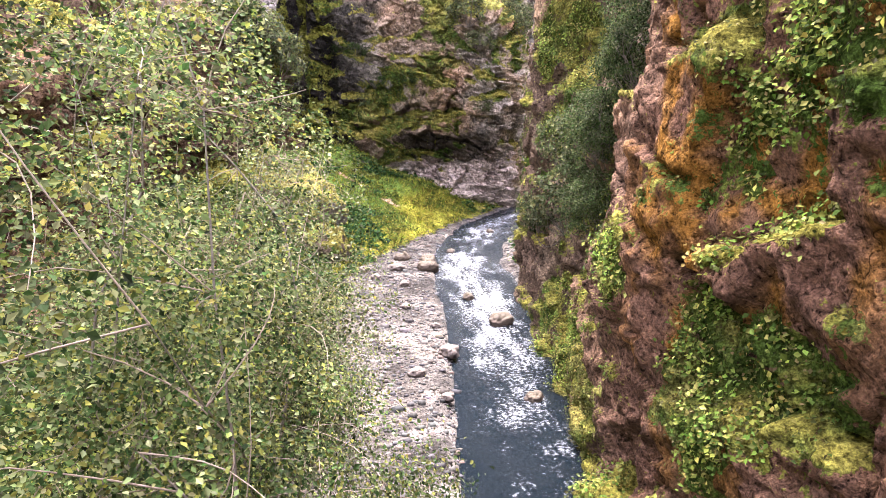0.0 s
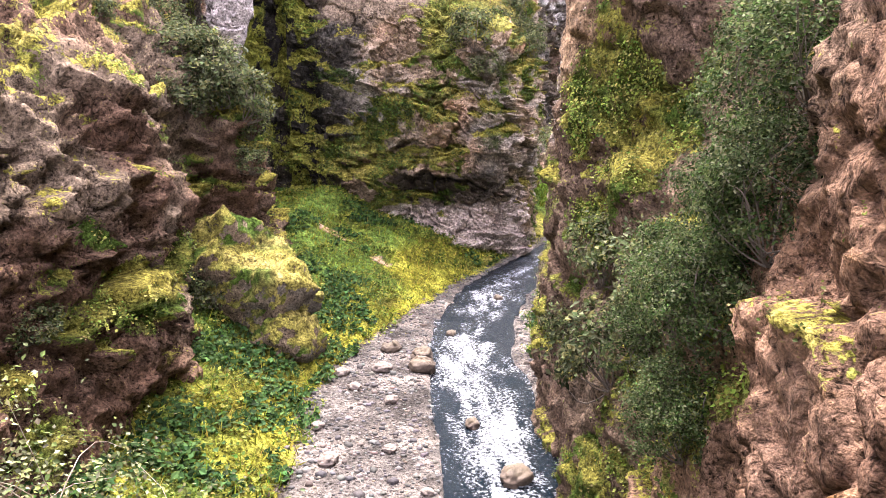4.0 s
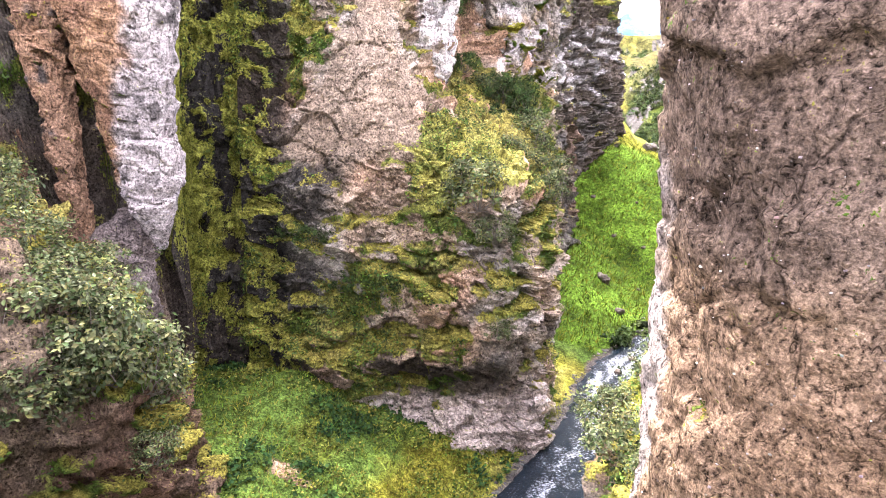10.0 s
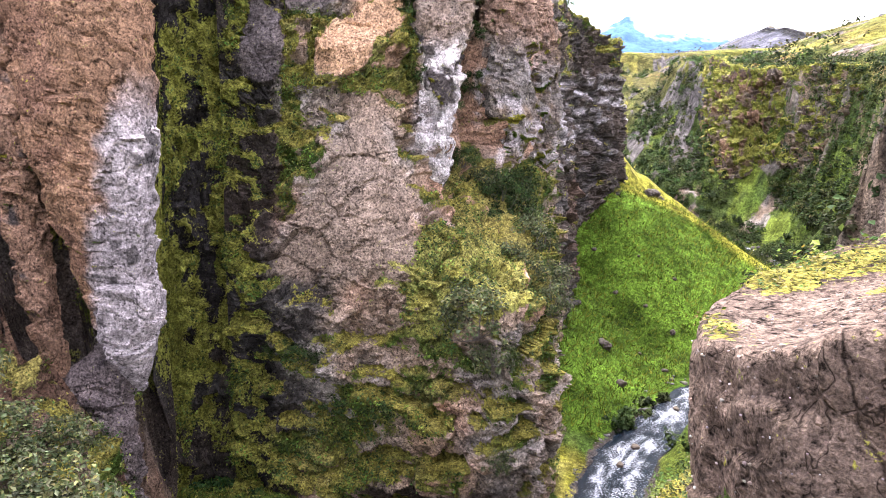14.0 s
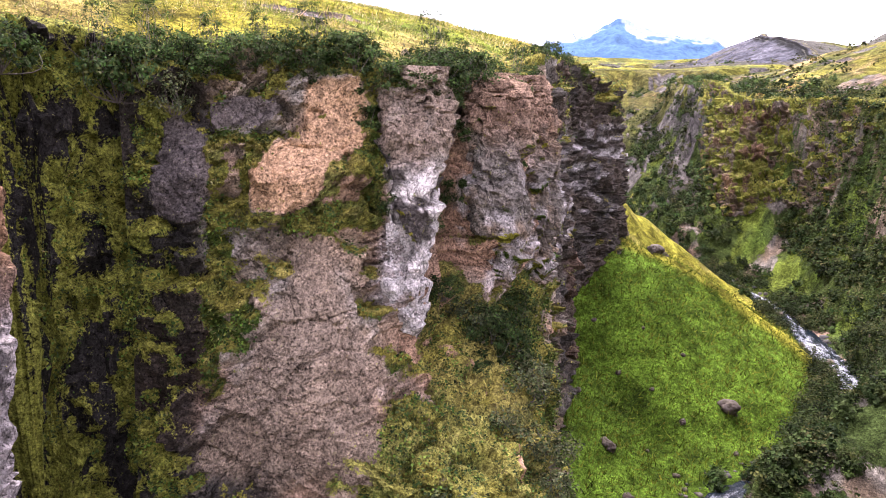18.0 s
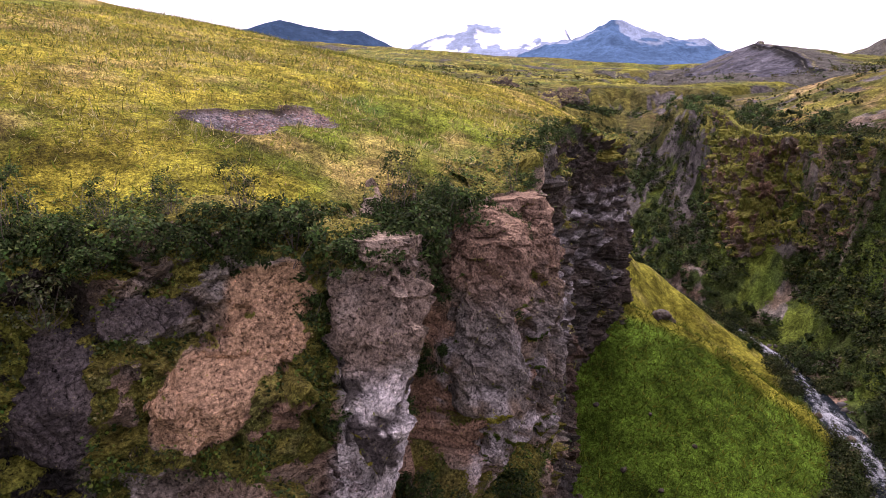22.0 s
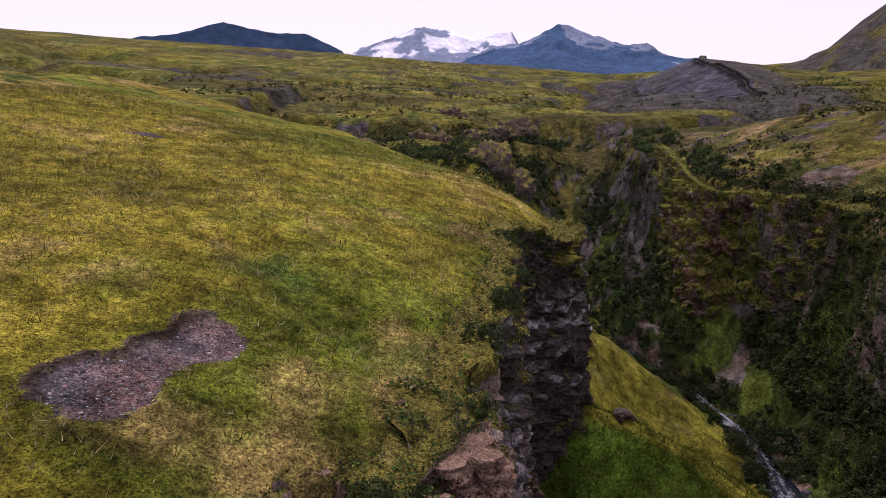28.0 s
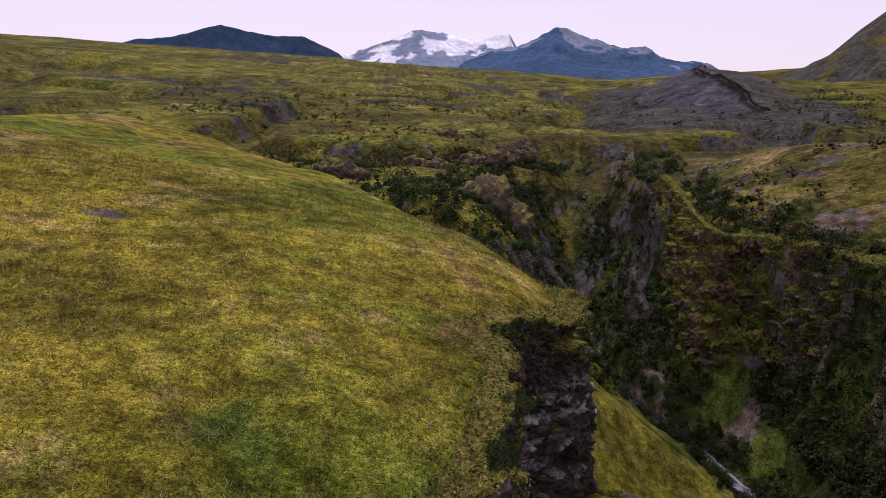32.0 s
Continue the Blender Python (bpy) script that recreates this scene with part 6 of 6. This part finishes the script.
for k, (cx, cy, cr) in enumerate(((-7, 284, 4.2), (-13, 287, 3.2), (15, 318, 4.5), (22, 312, 3.4), (36, 330, 5.0), (45, 322, 4.0), (52, 340, 5.0), (58, 352, 4.4), (30, 362, 4.5))):
    outcrop("rock_crag", "dark grey crag breaking out of the green hillside", [(cx, cy, float(far_plain(np.float64([cx]), np.float64([cy]))[0]) - 0.2 * cr, cr, 0.8), (cx + cr, cy - 2, float(far_plain(np.float64([cx + cr]), np.float64([cy - 2]))[0]) - 0.3 * cr, 0.7 * cr, 0.8)], 650 + 7 * k, -0.4)


# ---- stones, grass, herbs and scrub too many to count ----
def scatter_stones(name, label, pos, size, tones, seed):
    rand = np.random.default_rng(seed)
    n = len(pos)
    cube = np.array([(-1, -1, -1), (1, -1, -1), (1, 1, -1), (-1, 1, -1), (-1, -1, 1), (1, -1, 1), (1, 1, 1), (-1, 1, 1), (0, 0, 1.35), (0, 0, -1)], float) * np.array((0.62, 0.62, 0.5))
    quads = np.array([(0, 1, 5, 4), (1, 2, 6, 5), (2, 3, 7, 6), (3, 0, 4, 7)])
    tri = np.array([(4, 5, 8), (5, 6, 8), (6, 7, 8), (7, 4, 8)])
    faces = np.concatenate([quads[:, [0, 1, 2]], quads[:, [0, 2, 3]], tri])
    V = cube[None] * (1 + rand.uniform(-0.28, 0.28, (n, 10, 3))) * size[:, None, None] * np.array((1, 1, 0.7))
    a = rand.uniform(0, 6.28, n)
    c, s = np.cos(a)[:, None], np.sin(a)[:, None]
    V = np.stack([V[..., 0] * c - V[..., 1] * s, V[..., 0] * s + V[..., 1] * c * 0.8, V[..., 2]], -1) + pos[:, None]
    F = (faces[None] + 10 * np.arange(n)[:, None, None]).reshape(-1, 3)
    col = np.repeat(plant_tones(n, rand, tones), 10, 0)
    tagged(new(name, mesh_from(name, V.reshape(-1, 3), F, STONE, col)), label, "stones", kind="stuff")


def scatter_blades(name, label, category, pos, normal, size, tones, seed, blades=4, spread=0.5, droop=0.3):
    """Tufts: thin pointed blades that fan out from each place."""
    rand = np.random.default_rng(seed)
    n = len(pos)
    up = normal * 0.5 + np.array((0, 0, 0.8))
    base = np.repeat(pos, blades, 0)
    s = np.repeat(size, blades)[:, None] * rand.uniform(0.6, 1.3, (n * blades, 1))
    out = rand.normal(size=(n * blades, 3)) * spread
    way = np.repeat(up, blades, 0) + out
    side = np.cross(way, rand.normal(size=way.shape))
    side /= np.maximum(np.linalg.norm(side, axis=1, keepdims=True), 1e-6)
    foot = base + out * s * 0.35 - np.repeat(normal, blades, 0) * 0.04
    tip = foot + way * s - np.array((0, 0, droop)) * s
    V = np.stack([foot - side * s * 0.13, foot + side * s * 0.13, tip], 1).reshape(-1, 3)
    F = np.arange(len(V)).reshape(-1, 3)
    col = np.repeat(np.repeat(plant_tones(n, rand, tones), blades, 0), 3, 0)
    tagged(new(name, mesh_from(name, V, F, BLADE, col, False)), label, category, kind="stuff")


def ground_points(n, x0, x1, y0, y1, keep):
    x, y = rng.uniform(x0, x1, n), rng.uniform(y0, y1, n)
    i, j = np.clip(np.searchsorted(gx, x) - 1, 0, len(gx) - 2), np.clip(np.searchsorted(gy, y) - 1, 0, len(gy) - 2)
    fx, fy = (x - gx[i]) / (gx[i + 1] - gx[i]), (y - gy[j]) / (gy[j + 1] - gy[j])
    z = H[i, j] * (1 - fx) * (1 - fy) + H[i + 1, j] * fx * (1 - fy) + H[i, j + 1] * (1 - fx) * fy + H[i + 1, j + 1] * fx * fy
    p = np.stack([x, y, z], -1)
    ok = keep(p, i, j)
    return p[ok], GN[i[ok], j[ok]] * np.sign(GN[i[ok], j[ok]][:, 2:3])


STONE_TONES = [(0.07, 0.066, 0.066), (0.042, 0.04, 0.04), (0.115, 0.108, 0.105), (0.08, 0.06, 0.048), (0.028, 0.027, 0.029)]
p, _ = ground_points(40000, -9, 18, 14, 100, lambda p, i, j: (DR[i, j] > 1.9) & (DR[i, j] < np.where(LEFT[i, j] & (p[:, 1] < 100), EDGE[i, j] + 0.3, 4.2)) & (H[i, j] < 1.0) & (H[i, j] > -0.5))
scatter_stones("gravel", "grey rounded gravel and cobbles along the stream", p, rng.gamma(1.3, 0.042, len(p)) + 0.022, STONE_TONES, 701)
p, _ = ground_points(2600, 20, 75, 95, 200, lambda p, i, j: (DR[i, j] > 2.0) & (DR[i, j] < 5.5) & (H[i, j] < 2.0))
scatter_stones("shore_stones", "dark stones along the far bend of the stream", p, rng.gamma(2.0, 0.12, len(p)) + 0.08, [(0.06, 0.055, 0.05), (0.09, 0.08, 0.07), (0.04, 0.038, 0.036)], 702)
p, _ = ground_points(60000, -26, 0, 90, 158, lambda p, i, j: gravel_patch(p[:, 0], p[:, 1], 0 * p[:, 0]) > 0.5)
scatter_stones("patch_stones", "loose stones on the bare gravel patch", p[:5000], rng.gamma(2.0, 0.02, len(p[:5000])) + 0.015, [(0.13, 0.12, 0.13), (0.19, 0.145, 0.13), (0.08, 0.076, 0.086), (0.32, 0.3, 0.3)], 703)

GRASS_TONES = [(0.29, 0.3, 0.035), (0.22, 0.26, 0.03), (0.14, 0.2, 0.022), (0.5, 0.42, 0.18), (0.34, 0.31, 0.06), (0.1, 0.15, 0.02)]
p, nn = ground_points(70000, -45, 30, 82, 190, lambda p, i, j: (DW[i, j] > 1.4) & (p[:, 2] > 40) & (gravel_patch(p[:, 0], p[:, 1], 0 * p[:, 0]) < 0.4))
scatter_blades("plateau_grass", "yellow-green tussock grass on the plateau", "grass", p, nn, rng.uniform(0.08, 0.24, len(p)), GRASS_TONES, 711, 3, 0.9, 0.45)
p, nn = ground_points(15000, -40, 30, 84, 150, lambda p, i, j: (DW[i, j] > 1.4) & (p[:, 2] > 40) & (fbm(p * np.array((1, 1, 0)), 6, 3, 755) > 0.0) & (gravel_patch(p[:, 0], p[:, 1], 0 * p[:, 0]) < 0.2))
scatter_blades("straw_tufts", "pale straw tussocks among the green grass", "grass", p, nn, rng.uniform(0.08, 0.19, len(p)), [(0.6, 0.5, 0.24), (0.5, 0.41, 0.16), (0.66, 0.57, 0.32)], 756, 6, 1.2, 0.7)
p, nn = ground_points(26000, 12, 62, 98, 170, lambda p, i, j: (DW[i, j] < 0) & LEFT[i, j] & (DR[i, j] > 4))
scatter_blades("slope_grass", "short green grass on the talus slope", "grass", p, nn, rng.uniform(0.2, 0.5, len(p)), [(0.09, 0.135, 0.015), (0.13, 0.17, 0.02), (0.06, 0.1, 0.012), (0.2, 0.2, 0.03)], 712, 3, 0.7, 0.4)
p, nn = ground_points(38000, -20, 14, 14, 82, lambda p, i, j: (DW[i, j] < 0) & (DE[i, j] < 0) & (DR[i, j] > np.where(LEFT[i, j], EDGE[i, j] + 0.1, 3.4)))
scatter_blades("bank_grass", "bright grass on the stream bank", "grass", p, nn, rng.uniform(0.08, 0.26, len(p)), [(0.2, 0.22, 0.025), (0.12, 0.18, 0.02), (0.26, 0.24, 0.05)], 713, 4, 0.7, 0.3)
lush_n = fbm(np.concatenate([p[:, :2], 0 * p[:, :1]], 1), 3.5, 3, 715)


def herb_bed(name, label, at, leaf, tones, seed):
    at = np.repeat(at, 3, 0) + rng.normal(size=(3 * len(at), 3)) * np.array((0.2, 0.2, 0.07)) + np.array((0, 0, 0.18))
    tagged(new(name, leaves_mesh(name, at, np.full(len(at), leaf), plant_tones(len(at), rng, tones), rng, np.broadcast_to(np.array((0, 0, 1.0)), at.shape), 0.8)), label, "herbs", kind="stuff")


herb_bed("dark_herbs", "broad dark green herb leaves in patches on the bank", p[lush_n > 0.08], 0.15, [(0.05, 0.11, 0.03), (0.07, 0.14, 0.04), (0.035, 0.08, 0.025)], 716)
herb_bed("light_herbs", "yellow-green herb leaves between the patches", p[(lush_n > -0.22) & (lush_n < 0.0)], 0.1, FRESH + [(0.24, 0.24, 0.05)], 717)


# moss and leafy herbs on the cliffs
def cover_leaves(name, label, keep, count, each, spread, leaf, tones, seed):
    """Rosettes of small leaves on the overgrown parts of the walls."""
    rand = np.random.default_rng(seed)
    pick = np.where(keep)[0]
    pick = rand.choice(pick, min(count, len(pick)), replace=False)
    base, nrm = CP[pick], CN[pick]
    tone = plant_tones(len(pick), rand, tones)
    at = np.repeat(base + nrm * 0.5 * spread, each, 0) + rand.normal(size=(each * len(pick), 3)) * spread
    lean = np.repeat(nrm, each, 0) + np.array((0, 0, 0.7))
    col = np.repeat(tone, each, 0) * rand.uniform(0.7, 1.35, (each * len(pick), 1))
    tagged(new(name, leaves_mesh(name, at, np.full(len(at), leaf), np.clip(col, 0, 1), rand, lean, 0.75)), label, "herbs", kind="stuff")


MOSSY = [(0.19, 0.175, 0.045), (0.13, 0.135, 0.035), (0.07, 0.09, 0.02), (0.27, 0.23, 0.1), (0.2, 0.165, 0.028)]
herb = fbm(CP, 2.4, 3, 725)
cover_leaves("near_moss", "tufts of yellow moss on the near rock walls", (CV > 0.5) & (CP[:, 1] < 47) & (CP[:, 1] > 8), 18000, 4, 0.09, 0.042, MOSSY + FRESH[:2], 720)
cover_leaves("near_herbs", "broad-leaved green herbs on the near rock ledges", (CV > 0.62) & (CP[:, 1] < 47) & (CP[:, 1] > 8) & (herb > 0.1), 7000, 7, 0.15, 0.06, [(0.14, 0.2, 0.035), (0.2, 0.235, 0.05), (0.09, 0.15, 0.028), (0.25, 0.25, 0.07)], 723)
cover_leaves("cliff_moss", "moss and grass tufts on the rock walls", (CV > 0.5) & (CP[:, 1] > 46) & (CP[:, 1] < 106), 20000, 4, 0.1, 0.055, MOSSY + DARK_GREEN + FRESH[:1], 721)
cover_leaves("wall_herbs", "leafy green herbs growing on the rock walls", (CV > 0.6) & (herb > 0.02) & (CP[:, 1] > 46) & (CP[:, 1] < 108), 12000, 6, 0.2, 0.09, [(0.12, 0.19, 0.03), (0.18, 0.22, 0.045), (0.08, 0.14, 0.025)] + DARK_GREEN, 722)
cover_leaves("far_cliff_moss", "moss on the far rock walls", (CV > 0.5) & (CP[:, 1] > 106), 9000, 4, 0.22, 0.14, MOSSY + FRESH + DARK_GREEN, 724)


SCRUB = [(0.04, 0.065, 0.02), (0.055, 0.08, 0.025), (0.03, 0.05, 0.015), (0.09, 0.1, 0.035)]


def thicket(name, label, centres, widths, leaves, leaf, tones, seed):
    """Far scrub: uneven clumps of leaves round each place."""
    rand = np.random.default_rng(seed)
    n = len(centres)
    sub = np.repeat(np.arange(n), 7)
    sc = centres[sub] + rand.normal(size=(7 * n, 3)) * widths[sub][:, None] * np.array((0.3, 0.3, 0.18)) + np.array((0, 0, 0.3)) * widths[sub][:, None]
    k = rand.integers(0, len(sc), leaves)
    pos = sc[k] + rand.normal(size=(leaves, 3)) * (widths[sub][k] * 0.13)[:, None]
    lean = pos - centres[sub[k]]
    lean /= np.maximum(np.linalg.norm(lean, axis=1, keepdims=True), 1e-6)
    col = plant_tones(n, rand, tones)[sub[k]] * rand.uniform(0.6, 1.4, (leaves, 1))
    tagged(new(name, leaves_mesh(name, pos, np.full(leaves, leaf), np.clip(col, 0, 1), rand, lean + np.array((0, 0, 0.5)), 0.7)), label, "scrub", kind="stuff")


p, _ = ground_points(8500, 14, 112, 72, 300, lambda p, i, j: (DE[i, j] > -2) & (DE[i, j] < 26) & (p[:, 2] < 45) & (fbm(p * np.array((1, 1, 0)), 13, 3, 731) > -0.2))
thicket("scrub_east", "dark green birch scrub on the east slope", p, rng.uniform(1.2, 3.4, len(p)), 80000, 0.27, SCRUB, 732)
p, _ = ground_points(2600, -40, 70, 190, 340, lambda p, i, j: (DW[i, j] < 2) & (DE[i, j] < 2) & (DR[i, j] > 3) & (fbm(p * np.array((1, 1, 0)), 16, 3, 733) > 0.02))
thicket("scrub_north", "scrub in the side ravine and along the upper stream", p, rng.uniform(1.5, 3.2, len(p)), 40000, 0.27, SCRUB[:3], 734)
p, _ = ground_points(300, 8, 26, 47, 82, lambda p, i, j: (DE[i, j] < 4) & (p[:, 2] > 9) & (~LEFT[i, j]))
thicket("scrub_shelf", "low scrub on the rock shelf", p, rng.uniform(1.0, 2.2, len(p)), 16000, 0.1, GREY_GREEN + DARK_GREEN, 736)

p, _ = ground_points(5200, 18, 92, 90, 262, lambda p, i, j: (DR[i, j] > 2.6) & (DR[i, j] < 9) & (fbm(p * np.array((1, 1, 0)), 7, 3, 737) > -0.1) & ~(LEFT[i, j] & (DR[i, j] > 4.2) & (p[:, 1] < 185)))
thicket("scrub_bank", "dark low scrub along the banks of the far stream", p, rng.uniform(0.8, 2.0, len(p)), 44000, 0.22, SCRUB[:3], 738)

p, _ = ground_points(5200, -20, 135, 222, 430, lambda p, i, j: (DR[i, j] > 5) & (p[:, 2] < far_plain(p[:, 0], p[:, 1]) - 2.0) & (fbm(p * np.array((1, 1, 0)), 11, 3, 753) > -0.05))
thicket("scrub_ravine", "dark birch scrub on the sides of the upper ravine", p, rng.uniform(1.4, 3.4, len(p)), 52000, 0.36, SCRUB[:3], 754)
p, _ = ground_points(7000, 30, 84, 94, 160, lambda p, i, j: ~LEFT[i, j] & (DR[i, j] > 3.2) & (DR[i, j] < 26) & (fbm(p * np.array((1, 1, 0)), 5, 3, 751) > -0.25))
thicket("scrub_spur", "dense dark birch scrub on the steep stream bank", p, rng.uniform(0.7, 1.9, len(p)), 100000, 0.17, [(0.03, 0.048, 0.014), (0.045, 0.065, 0.02), (0.022, 0.036, 0.011), (0.08, 0.085, 0.028)], 752)

p, _ = ground_points(9000, 46, 82, 122, 214, lambda p, i, j: (DR[i, j] < np.where(LEFT[i, j], 5.5, 4.5)) & (DR[i, j] > np.where(LEFT[i, j], 1.2, 2.4)) & ((p[:, 1] < 152) | (p[:, 1] > 168)) & (fbm(p * np.array((1, 1, 0)), 6, 3, 755) > -0.3))
thicket("scrub_overhang", "tall dark willow scrub leaning over the stream", p, rng.uniform(1.6, 3.4, len(p)), 70000, 0.17, [(0.03, 0.048, 0.014), (0.045, 0.065, 0.02), (0.022, 0.036, 0.011), (0.07, 0.08, 0.026)], 756)

p, _ = ground_points(3000, -130, 330, 225, 640, lambda p, i, j: (DR[i, j] > 6) & (fbm(p * np.array((1, 1, 0)), 40, 4, 741) > 0.0))
thicket("far_heath", "dark heath and low scrub on the distant moor", p, rng.uniform(1.5, 4.0, len(p)) * (0.6 + p[:, 1] / 700), 26000, 0.45, SCRUB + [(0.1, 0.09, 0.03), (0.08, 0.08, 0.025), (0.07, 0.075, 0.02)], 742)
p, _ = ground_points(1500, -130, 330, 225, 600, lambda p, i, j: (DR[i, j] > 6) & (fbm(p * np.array((1, 1, 0)), 30, 4, 743) > 0.1))
scatter_stones("moor_rocks", "dark rocks strewn over the distant moor", p, rng.gamma(2.0, 0.22, len(p)) + 0.2, [(0.09, 0.08, 0.07), (0.13, 0.11, 0.1), (0.06, 0.055, 0.05)], 744)

p, _ = ground_points(2600, 80, 99, 150, 204, lambda p, i, j: (np.abs(GN[i, j][:, 2]) < 0.75) & (p[:, 2] > 6) & (p[:, 2] < 44))
thicket("scrub_bluff", "dark scrub clinging to the steep bluff", p, rng.uniform(1.0, 2.4, len(p)), 28000, 0.28, SCRUB, 745)
pick = np.where((CP[:, 0] > 4) & (CP[:, 0] < 12) & (CP[:, 1] > 34) & (CP[:, 1] < 48) & (CP[:, 2] > 14) & (CP[:, 2] < 33) & (CV < 0.35))[0]
pick = rng.choice(pick, 1500, replace=False)
scatter_stones("embedded_pebbles", "pebbles set in the brown breccia of the rock block", CP[pick], rng.gamma(2.0, 0.007, 1500) + 0.012, [(0.28, 0.24, 0.22), (0.4, 0.36, 0.34), (0.2, 0.15, 0.12), (0.12, 0.1, 0.09)], 746)
